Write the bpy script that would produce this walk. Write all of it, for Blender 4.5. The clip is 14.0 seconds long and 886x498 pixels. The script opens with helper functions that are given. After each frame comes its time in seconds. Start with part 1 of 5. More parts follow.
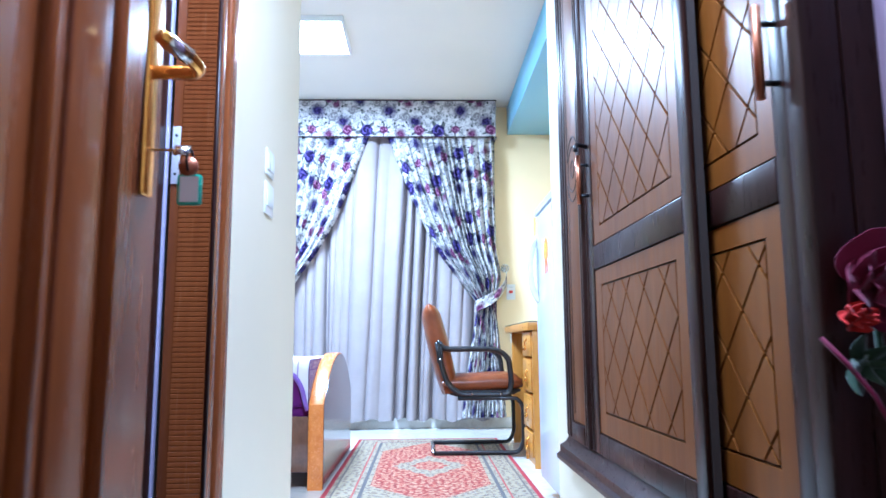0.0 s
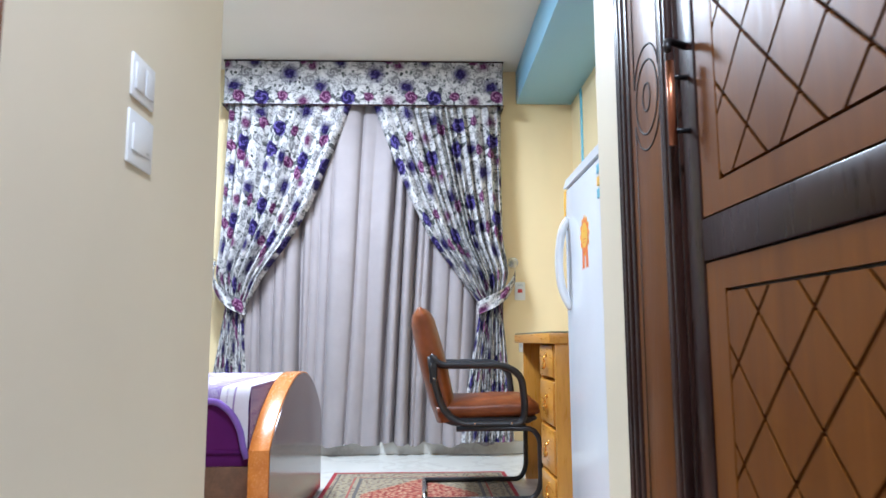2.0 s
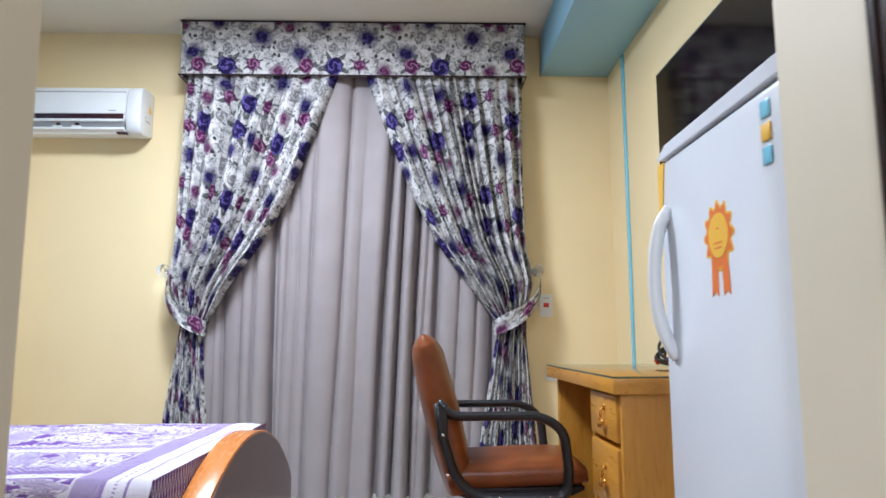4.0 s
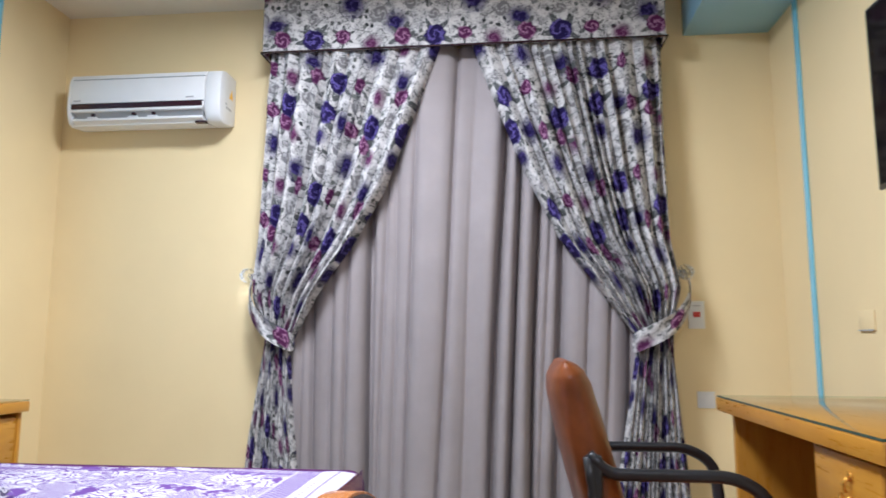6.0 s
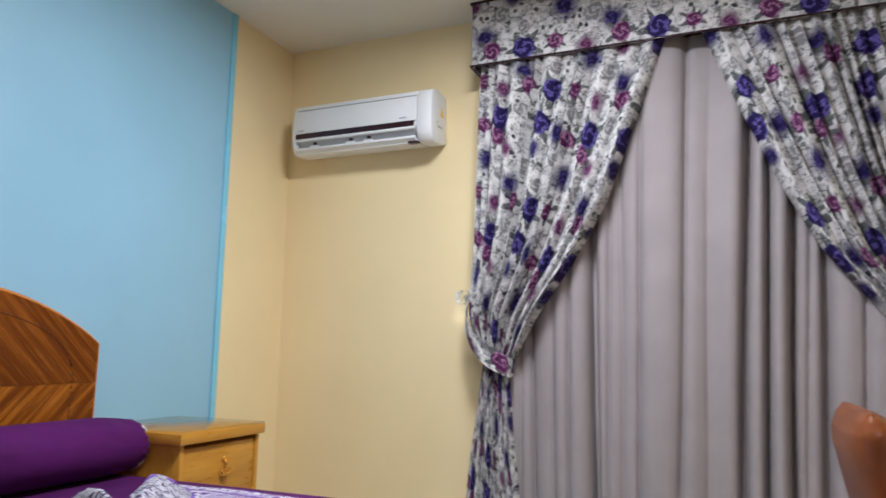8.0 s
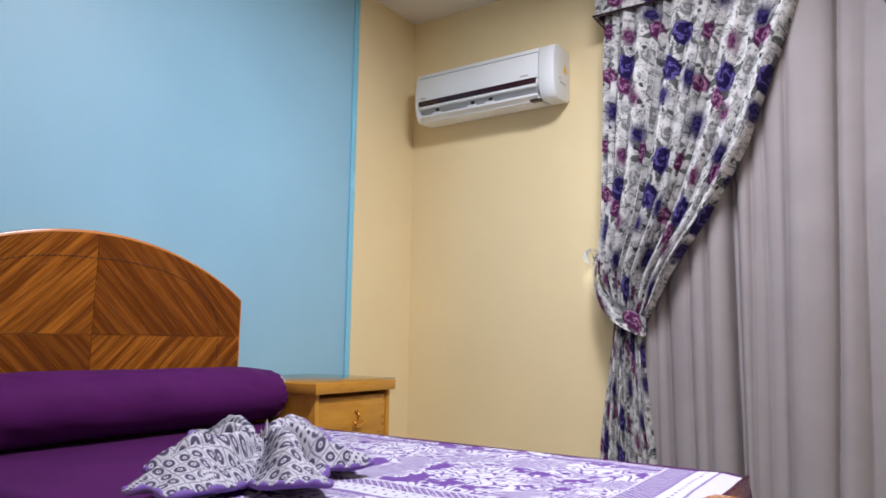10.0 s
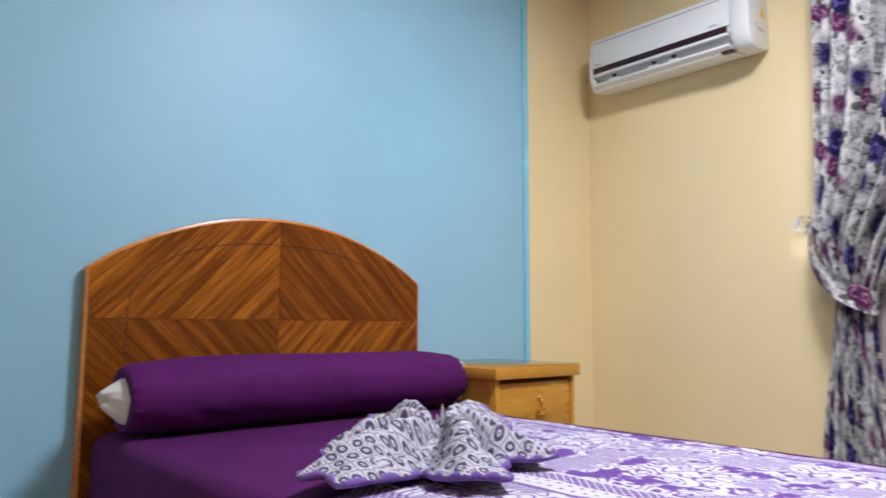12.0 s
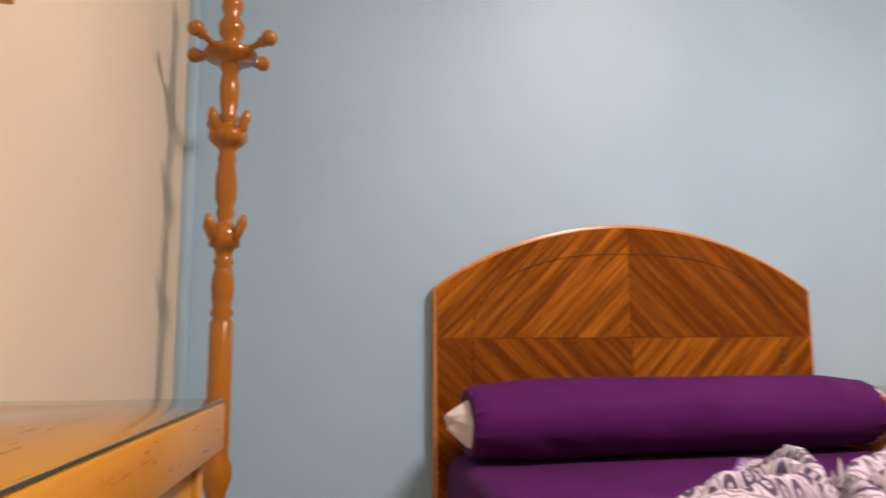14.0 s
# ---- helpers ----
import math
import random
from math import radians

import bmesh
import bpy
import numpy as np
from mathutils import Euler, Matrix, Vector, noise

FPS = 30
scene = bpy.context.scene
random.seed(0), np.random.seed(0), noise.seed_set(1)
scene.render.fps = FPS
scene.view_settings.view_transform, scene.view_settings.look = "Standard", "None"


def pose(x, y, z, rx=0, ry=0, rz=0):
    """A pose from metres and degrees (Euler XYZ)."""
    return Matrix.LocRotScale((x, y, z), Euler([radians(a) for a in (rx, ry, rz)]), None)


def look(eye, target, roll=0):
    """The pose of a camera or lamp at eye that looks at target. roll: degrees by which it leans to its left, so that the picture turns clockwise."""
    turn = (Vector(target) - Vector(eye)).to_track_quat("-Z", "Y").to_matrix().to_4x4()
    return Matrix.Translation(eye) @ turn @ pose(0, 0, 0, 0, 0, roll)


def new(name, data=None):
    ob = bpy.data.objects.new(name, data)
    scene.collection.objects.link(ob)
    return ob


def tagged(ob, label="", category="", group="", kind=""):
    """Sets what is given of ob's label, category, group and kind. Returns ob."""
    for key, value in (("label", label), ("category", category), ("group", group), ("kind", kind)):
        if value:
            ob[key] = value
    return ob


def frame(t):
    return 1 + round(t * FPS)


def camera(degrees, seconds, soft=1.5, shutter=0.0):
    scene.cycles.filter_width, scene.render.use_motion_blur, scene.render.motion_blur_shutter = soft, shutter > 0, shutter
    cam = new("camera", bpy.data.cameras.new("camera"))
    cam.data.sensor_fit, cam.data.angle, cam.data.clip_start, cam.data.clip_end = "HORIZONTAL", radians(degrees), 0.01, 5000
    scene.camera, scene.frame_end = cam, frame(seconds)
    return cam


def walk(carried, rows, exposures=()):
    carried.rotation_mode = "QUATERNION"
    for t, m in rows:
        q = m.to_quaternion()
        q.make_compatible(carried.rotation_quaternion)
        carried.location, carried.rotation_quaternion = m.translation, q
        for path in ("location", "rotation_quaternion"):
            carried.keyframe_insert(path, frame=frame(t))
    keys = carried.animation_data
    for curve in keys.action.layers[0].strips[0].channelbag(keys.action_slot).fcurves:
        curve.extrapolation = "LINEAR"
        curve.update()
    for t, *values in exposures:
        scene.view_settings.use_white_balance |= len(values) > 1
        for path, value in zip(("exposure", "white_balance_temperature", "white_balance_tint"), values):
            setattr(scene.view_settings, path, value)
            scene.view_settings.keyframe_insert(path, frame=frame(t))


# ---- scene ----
cam = camera(65.0, 14.0, 1.6, 0.5)
PATH = [
    (0, (-0.042, 0.034, 0.769), (0.017, 2.015, 1.041), -0.4),
    (0.5, (-0.044, 0.303, 0.789), (0.018, 2.284, 1.055), -0.2),
    (1, (-0.037, 0.571, 0.801), (0.027, 2.552, 1.063), -0.2),
    (1.5, (-0.006, 0.844, 0.836), (0.059, 2.825, 1.1), -0.1),
    (2, (0.009, 1.103, 0.873), (0.072, 3.085, 1.133), -0.2),
    (2.5, (0.005, 1.362, 0.903), (0.073, 3.343, 1.165), -0.2),
    (5, (-0.013, 2.556, 1.086), (0.012, 4.539, 1.351), -0.2),
    (5.5, (-0.075, 2.704, 1.095), (-0.147, 4.685, 1.359), -0.1),
    (6, (-0.147, 2.836, 1.116), (-0.354, 4.808, 1.381), 0.1),
    (6.5, (-0.203, 2.916, 1.141), (-0.514, 4.873, 1.413), 0.2),
    (7, (-0.239, 2.969, 1.163), (-0.720, 4.890, 1.441), 0.5),
    (7.5, (-0.261, 3.012, 1.170), (-0.875, 4.893, 1.464), 0.9),
    (8, (-0.285, 3.066, 1.192), (-1.052, 4.890, 1.482), 0.8),
    (10.5, (-0.292, 3.159, 1.008), (-1.452, 4.770, 1.251), 0.8),
    (11, (-0.330, 3.190, 1.005), (-1.561, 4.751, 1.224), 0.7),
    (11.5, (-0.364, 3.224, 0.999), (-1.682, 4.713, 1.216), 0.5),
    (12, (-0.392, 3.280, 1.015), (-1.878, 4.600, 1.237), 0.2),
    (12.5, (-0.423, 3.346, 1.023), (-2.045, 4.492, 1.251), 0.0),
    (13, (-0.468, 3.408, 1.034), (-2.234, 4.315, 1.274), -0.1),
    (13.5, (-0.531, 3.456, 1.038), (-2.398, 4.131, 1.279), 0.0),
    (14, (-0.579, 3.518, 1.037), (-2.529, 3.882, 1.294), -0.3),
]
walk(cam, [(t, look(eye, target, roll)) for t, eye, target, roll in PATH],
     [(0, 1.36, 4250, 6), (1.5, 0.84, 4950, 7), (2.7, 0.46, 5280, 8), (5, 0.06, 5450, 11), (6.5, 0.02, 5650, 12), (8, -0.27, 5800, 12), (11, -0.26, 5800, 17), (12.5, -0.18, 5900, 13), (13, -0.18, 6500, 25), (13.5, -0.10, 7200, 34), (14, -0.05, 8050, 38)])

# ---------- world and light ----------
world = bpy.data.worlds.new("world")
world.use_nodes = True
scene.world = world
world.node_tree.nodes["Background"].inputs[0].default_value = (0.02, 0.02, 0.025, 1)
world.node_tree.nodes["Background"].inputs[1].default_value = 0.3


def area_lamp(name, x, y, z, sx, sy, watts, color):
    d = bpy.data.lights.new(name, "AREA")
    d.shape, d.size, d.size_y, d.energy, d.color = "RECTANGLE", sx, sy, watts, color
    ob = new(name, d)
    ob.matrix_world = pose(x, y, z)
    return ob


area_lamp("room_light", -0.90, 5.02, 3.035, 0.56, 0.56, 90, (1.0, 0.98, 0.955))
# assumed lamp, out of view, added to light the corridor and wardrobe
area_lamp("unseen_corridor_light", 0.08, 1.15, 3.03, 0.36, 0.36, 57, (0.99, 0.98, 1.0))


# ---------- materials ----------
def nodes_of(name):
    m = bpy.data.materials.new(name)
    m.use_nodes = True
    nt = m.node_tree
    return m, nt, nt.nodes["Principled BSDF"]


def node(nt, kind, **values):
    n = nt.nodes.new(kind)
    for k, v in values.items():
        if k in n.inputs:
            n.inputs[k].default_value = v
    return n


def mixer(nt, fac, a, b, blend="MIX"):
    n = nt.nodes.new("ShaderNodeMix")
    n.data_type, n.blend_type = "RGBA", blend
    for sock, v in ((n.inputs[0], fac), (n.inputs[6], a), (n.inputs[7], b)):
        if isinstance(v, bpy.types.NodeSocket):
            nt.links.new(v, sock)
        elif isinstance(v, (tuple, list)):
            sock.default_value = (*v, 1) if len(v) == 3 else v
        else:
            sock.default_value = v
    return n.outputs[2]


def calc(nt, op, a, b=0.0, clamp=False):
    n = nt.nodes.new("ShaderNodeMath")
    n.operation, n.use_clamp = op, clamp
    for i, v in enumerate((a, b)):
        if isinstance(v, bpy.types.NodeSocket):
            nt.links.new(v, n.inputs[i])
        else:
            n.inputs[i].default_value = v
    return n.outputs[0]


def ramp(nt, fac, lo, hi):
    n = nt.nodes.new("ShaderNodeMapRange")
    n.inputs[1].default_value, n.inputs[2].default_value = lo, hi
    nt.links.new(fac, n.inputs[0])
    return n.outputs[0]


def coords(nt, kind="Object", scale=(1, 1, 1), rot=(0, 0, 0), loc=(0, 0, 0)):
    tc = nt.nodes.new("ShaderNodeTexCoord")
    mp = nt.nodes.new("ShaderNodeMapping")
    mp.inputs["Rotation"].default_value = [radians(a) for a in rot]
    mp.inputs["Location"].default_value = loc
    nt.links.new(tc.outputs[kind], mp.inputs[0])
    st = nt.nodes.new("ShaderNodeMapping")
    st.inputs["Scale"].default_value = scale
    nt.links.new(mp.outputs[0], st.inputs[0])
    return st.outputs[0]


def noise_fac(nt, vec, scale, detail=4, rough=0.55):
    n = node(nt, "ShaderNodeTexNoise", Scale=scale, Detail=detail, Roughness=rough)
    nt.links.new(vec, n.inputs["Vector"])
    return n.outputs["Fac"]


def bump_to(nt, bsdf, fac, strength, dist=0.002):
    b = node(nt, "ShaderNodeBump", Strength=strength, Distance=dist)
    nt.links.new(fac, b.inputs["Height"])
    nt.links.new(b.outputs[0], bsdf.inputs["Normal"])


def paint(name, col, rough=0.6, var=0.10, scale=2.0, bump=0.15, bscale=140, metal=0.0, spec=None):
    """A plain coat with faint blotches, fine grain and some relief."""
    m, nt, p = nodes_of(name)
    v = coords(nt)
    big, fine = noise_fac(nt, v, scale, 5), noise_fac(nt, v, bscale, 3)
    c = mixer(nt, ramp(nt, big, 0.3, 0.7), tuple(x * (1 - var) for x in col), tuple(min(1, x * (1 + var * 0.6)) for x in col))
    nt.links.new(c, p.inputs["Base Color"])
    nt.links.new(ramp_range(nt, big, rough * 0.85, min(1, rough * 1.15)), p.inputs["Roughness"])
    p.inputs["Metallic"].default_value = metal
    if spec is not None:
        p.inputs["Specular IOR Level"].default_value = spec
    if bump:
        bump_to(nt, p, fine, bump, 0.001)
    return m


def ramp_range(nt, fac, lo, hi):
    n = nt.nodes.new("ShaderNodeMapRange")
    n.inputs[1].default_value, n.inputs[2].default_value = 0.3, 0.7
    n.inputs[3].default_value, n.inputs[4].default_value = lo, hi
    nt.links.new(fac, n.inputs[0])
    return n.outputs[0]


def wood(name, dark, light, rot=(0, 0, 0), stretch=(1, 14, 14), rough=0.35, coat=0.0, contrast=(0.35, 0.68), spec=0.5):
    """Long grain along the local x of the turned texture."""
    m, nt, p = nodes_of(name)
    v = coords(nt, "Object", stretch, rot)
    a, b = noise_fac(nt, v, 1.6, 6, 0.6), noise_fac(nt, v, 9.0, 4, 0.6)
    f = calc(nt, "ADD", calc(nt, "MULTIPLY", a, 0.7), calc(nt, "MULTIPLY", b, 0.3))
    nt.links.new(mixer(nt, ramp(nt, f, *contrast), dark, light), p.inputs["Base Color"])
    nt.links.new(ramp_range(nt, b, rough * 0.85, rough * 1.2), p.inputs["Roughness"])
    p.inputs["Specular IOR Level"].default_value = spec
    if spec < 0.5:
        p.inputs["IOR"].default_value = 1.28
    p.inputs["Coat Weight"].default_value, p.inputs["Coat Roughness"].default_value = coat, 0.12
    bump_to(nt, p, b, 0.08, 0.001)
    return m


def emit(name, col, strength):
    m, nt, p = nodes_of(name)
    p.inputs["Base Color"].default_value = (0.9, 0.9, 0.9, 1)
    p.inputs["Emission Color"].default_value = (*col, 1)
    p.inputs["Emission Strength"].default_value = strength
    return m


def floral(name):
    """Off-white cotton with a repeating print of violet and rose blooms, grey ghost roses, dark leaves and twigs."""
    m, nt, p = nodes_of(name)
    v0 = coords(nt, "UV")
    warp = node(nt, "ShaderNodeTexNoise", Scale=14.0, Detail=3.0)
    nt.links.new(v0, warp.inputs["Vector"])
    off = nt.nodes.new("ShaderNodeVectorMath"); off.operation = "MULTIPLY_ADD"
    nt.links.new(warp.outputs["Color"], off.inputs[0])
    off.inputs[1].default_value = (0.035, 0.035, 0)
    nt.links.new(v0, off.inputs[2])
    v = off.outputs[0]

    def cells(scale, rnd=0.95, feature="F1"):
        n = node(nt, "ShaderNodeTexVoronoi", Scale=scale, Randomness=rnd)
        n.feature, n.voronoi_dimensions = feature, "2D"
        nt.links.new(v, n.inputs["Vector"])
        sep = nt.nodes.new("ShaderNodeSeparateColor")
        if feature == "F1":
            nt.links.new(n.outputs["Color"], sep.inputs[0])
        return n.outputs["Distance"], sep.outputs

    cloud = noise_fac(nt, v0, 19.0, 6, 0.75)
    fine = noise_fac(nt, v0, 85.0, 4, 0.75)
    base = mixer(nt, ramp(nt, cloud, 0.44, 0.68), (0.60, 0.585, 0.575), (0.20, 0.20, 0.205))
    base = mixer(nt, calc(nt, "MULTIPLY", ramp(nt, fine, 0.53, 0.60), ramp(nt, cloud, 0.42, 0.56)), base, (0.045, 0.045, 0.052))
    ed, _ = cells(15.0, 1.0, "DISTANCE_TO_EDGE")
    twig = calc(nt, "MULTIPLY", ramp(nt, ed, 0.036, 0.016), ramp(nt, cloud, 0.46, 0.52))
    base = mixer(nt, twig, base, (0.05, 0.05, 0.055))
    ld, lc = cells(26.0, 1.0)
    leaf = calc(nt, "MULTIPLY", ramp(nt, ld, 0.33, 0.27), calc(nt, "GREATER_THAN", lc[0], 0.80))
    base = mixer(nt, leaf, base, mixer(nt, lc[1], (0.022, 0.024, 0.026), (0.16, 0.17, 0.16)))
    soft = noise_fac(nt, v0, 46.0, 3)
    TILE = (0.68, 0.62)
    VIOLET, ROSE, GHOST = ((0.014, 0.009, 0.055), (0.13, 0.10, 0.33)), ((0.075, 0.016, 0.062), (0.37, 0.19, 0.31)), ((0.19, 0.185, 0.19), (0.50, 0.49, 0.48))

    def rose(u, w, size, tint, leaves, phase, misty=False):
        """One bloom of the repeat: turned petals inside a ring of pointed dark leaves."""
        arm = nt.nodes.new("ShaderNodeVectorMath"); arm.operation = "SUBTRACT"
        nt.links.new(v, arm.inputs[0]); arm.inputs[1].default_value = (u + 0.0175, w + 0.0175, 0)
        wrap = nt.nodes.new("ShaderNodeVectorMath"); wrap.operation = "WRAP"
        nt.links.new(arm.outputs[0], wrap.inputs[0])
        wrap.inputs[1].default_value = (TILE[0] / 2, TILE[1] / 2, 1.0)
        wrap.inputs[2].default_value = (-TILE[0] / 2, -TILE[1] / 2, -1.0)
        ln = nt.nodes.new("ShaderNodeVectorMath"); ln.operation = "LENGTH"
        nt.links.new(wrap.outputs[0], ln.inputs[0])
        xyz = nt.nodes.new("ShaderNodeSeparateXYZ")
        nt.links.new(wrap.outputs[0], xyz.inputs[0])
        ang = calc(nt, "ARCTAN2", xyz.outputs[1], xyz.outputs[0])
        far = calc(nt, "ADD", ln.outputs["Value"], calc(nt, "MULTIPLY", calc(nt, "SUBTRACT", soft, 0.5), size * 0.5))
        out = base
        if leaves:
            lobe = calc(nt, "POWER", calc(nt, "ABSOLUTE", calc(nt, "SINE", calc(nt, "ADD", calc(nt, "MULTIPLY", ang, leaves * 0.5), phase))), 5.0)
            reach = calc(nt, "ADD", calc(nt, "MULTIPLY", lobe, size * 1.00), size * 0.70)
            halo = calc(nt, "MULTIPLY", ramp(nt, calc(nt, "SUBTRACT", far, reach), 0.001, -0.003), ramp(nt, fine, 0.36, 0.42))
            out = mixer(nt, halo, out, mixer(nt, soft, (0.010, 0.011, 0.014), (0.17, 0.18, 0.175)))
        mask = ramp(nt, far, size * 1.25, size * 0.45) if misty else ramp(nt, far, size, size * 0.90)
        turn = calc(nt, "ADD", calc(nt, "MULTIPLY", far, 8.5 / size), calc(nt, "ADD", calc(nt, "MULTIPLY", ang, 2.0), calc(nt, "MULTIPLY", soft, 5.0)))
        edge = ramp(nt, calc(nt, "SINE", turn), 0.1, 1.0)
        edge = calc(nt, "MULTIPLY", calc(nt, "MULTIPLY", edge, 0.4 if misty else 1.0), ramp(nt, fine, 0.30, 0.55))
        return mixer(nt, mask, out, mixer(nt, edge, *tint))
    for spec in ((0.11, 0.265, 0.046, GHOST, 0, 0.0), (0.60, 0.20, 0.050, GHOST, 0, 0.4), (0.23, 0.185, 0.034, GHOST, 0, 0.0), (0.34, 0.335, 0.044, GHOST, 0, 1.0), (0.03, 0.56, 0.045, GHOST, 0, 2.0), (0.42, 0.57, 0.040, GHOST, 0, 0.0),
                 (0.015, 0.150, 0.068, VIOLET, 0, 0.0, True), (0.45, 0.255, 0.072, VIOLET, 0, 0.8, True), (0.33, 0.470, 0.064, VIOLET, 0, 0.0, True), (0.63, 0.33, 0.048, ROSE, 0, 0.0, True), (0.17, 0.36, 0.056, VIOLET, 0, 0.3, True), (0.56, 0.03, 0.050, ROSE, 0, 0.0, True),
                 (0.055, 0.070, 0.052, ROSE, 5, 1.7), (0.40, 0.072, 0.042, ROSE, 6, 0.2), (0.235, 0.062, 0.064, VIOLET, 5, 2.6), (0.425, 0.445, 0.050, ROSE, 4, 1.2), (0.555, 0.390, 0.052, ROSE, 5, 2.9), (0.565, 0.490, 0.066, VIOLET, 4, 0.6), (0.185, 0.500, 0.064, VIOLET, 5, 4.0)):
        base = rose(*spec)
    nt.links.new(base, p.inputs["Base Color"])
    p.inputs["Roughness"].default_value = 0.8
    p.inputs["Specular IOR Level"].default_value = 0.12
    bump_to(nt, p, noise_fac(nt, v0, 700, 2), 0.1, 0.0006)
    return m


def lace(name, white=(0.66, 0.64, 0.71), violet=(0.155, 0.070, 0.30), border=True):
    """Woven throw: white leafy motifs and fine zigzags on violet, with bands along its edges; or an all-over crochet net."""
    m, nt, p = nodes_of(name)
    v = coords(nt, "UV")
    sep = nt.nodes.new("ShaderNodeSeparateXYZ")
    nt.links.new(v, sep.inputs[0])

    def vor(scale, rnd, feature="F1"):
        n = node(nt, "ShaderNodeTexVoronoi", Scale=scale, Randomness=rnd)
        n.feature, n.voronoi_dimensions = feature, "2D"
        nt.links.new(v, n.inputs["Vector"])
        return n.outputs["Distance"]

    def wave(a, b, k):
        s = calc(nt, "ADD", calc(nt, "MULTIPLY", sep.outputs[0], a), calc(nt, "MULTIPLY", sep.outputs[1], b))
        return calc(nt, "SINE", calc(nt, "MULTIPLY", s, k))
    if border:
        drift = node(nt, "ShaderNodeTexNoise", Scale=11.0, Detail=1.5)
        nt.links.new(v, drift.inputs["Vector"])
        curls = ramp(nt, calc(nt, "SINE", calc(nt, "MULTIPLY", drift.outputs["Fac"], 62.0)), -0.72, -0.45)
        ground = ramp(nt, noise_fac(nt, v, 8.0, 3, 0.6), 0.575, 0.595)
        hatch = ramp(nt, wave(1, 0.8, 420.0), -0.1, 0.3)
        zone = calc(nt, "MULTIPLY", ramp(nt, noise_fac(nt, v, 4.6, 1), 0.50, 0.52), ramp(nt, noise_fac(nt, v, 8.0, 3, 0.6), 0.53, 0.50))
        leafy = calc(nt, "MULTIPLY", curls, calc(nt, "SUBTRACT", 1.0, ground))
        fac = calc(nt, "MAXIMUM", calc(nt, "MULTIPLY", leafy, calc(nt, "SUBTRACT", 1.0, zone)), calc(nt, "MULTIPLY", hatch, zone))
        net = calc(nt, "MAXIMUM", ramp(nt, calc(nt, "ABSOLUTE", wave(1, 1, 150.0)), 0.38, 0.22), ramp(nt, calc(nt, "ABSOLUTE", wave(1, -1, 150.0)), 0.38, 0.22))
        dots = ramp(nt, vor(34, 0.0), 0.12, 0.20)
        for axis, lo, hi, mode in ((1, 0.045, 0.060, 0.1), (1, 0.060, 0.12, "dots"), (1, 0.12, 0.165, 0.12), (1, 0.165, 0.23, "net"), (1, 0.46, 0.475, 0.1), (1, 0.475, 0.545, "dots"), (1, 0.545, 0.60, "net"), (1, 0.60, 0.615, 0.9), (1, 1.17, 1.19, 0.1),
                                   (0, 0.0, 0.055, 0.95), (0, 0.055, 0.062, 0.25), (0, 0.062, 0.115, "dots"), (0, 0.115, 0.122, 0.2), (0, 0.122, 0.195, "net"), (0, 0.195, 0.202, 0.9)):
            s = sep.outputs[axis]
            band = calc(nt, "MULTIPLY", calc(nt, "GREATER_THAN", s, lo), calc(nt, "LESS_THAN", s, hi))
            blend = nt.nodes.new("ShaderNodeMix")
            nt.links.new(band, blend.inputs[0]); nt.links.new(fac, blend.inputs[2])
            if isinstance(mode, str):
                nt.links.new(net if mode == "net" else dots, blend.inputs[3])
            else:
                blend.inputs[3].default_value = mode
            fac = blend.outputs[0]
    else:
        d = vor(22, 0.22)
        ring = calc(nt, "MULTIPLY", ramp(nt, d, 0.13, 0.17), ramp(nt, d, 0.40, 0.33))
        core = ramp(nt, d, 0.07, 0.045)
        knot = ramp(nt, vor(22, 0.22, "DISTANCE_TO_EDGE"), 0.06, 0.035)
        rungs = calc(nt, "MULTIPLY", ramp(nt, wave(1, 0.15, 300.0), 0.0, 0.35), ramp(nt, wave(-0.15, 1, 520.0), -0.3, 0.1))
        patch = ramp(nt, noise_fac(nt, v, 5.0, 1), 0.58, 0.61)
        rings = calc(nt, "MAXIMUM", calc(nt, "MAXIMUM", ring, core), calc(nt, "MULTIPLY", knot, 0.6))
        pick = nt.nodes.new("ShaderNodeMix")
        for sock, val in ((pick.inputs[0], patch), (pick.inputs[2], rings), (pick.inputs[3], rungs)):
            nt.links.new(val, sock)
        fac = calc(nt, "SUBTRACT", 1.0, calc(nt, "MULTIPLY", pick.outputs[0], 0.92))
    worn = calc(nt, "MULTIPLY", fac, calc(nt, "ADD", 0.8, calc(nt, "MULTIPLY", noise_fac(nt, v, 120, 3), 0.3)))
    nt.links.new(mixer(nt, worn, violet, white), p.inputs["Base Color"])
    p.inputs["Roughness"].default_value = 0.9
    p.inputs["Specular IOR Level"].default_value = 0.12
    bump_to(nt, p, calc(nt, "ADD", fac, noise_fac(nt, v, 400, 2)), 0.5, 0.004)
    return m


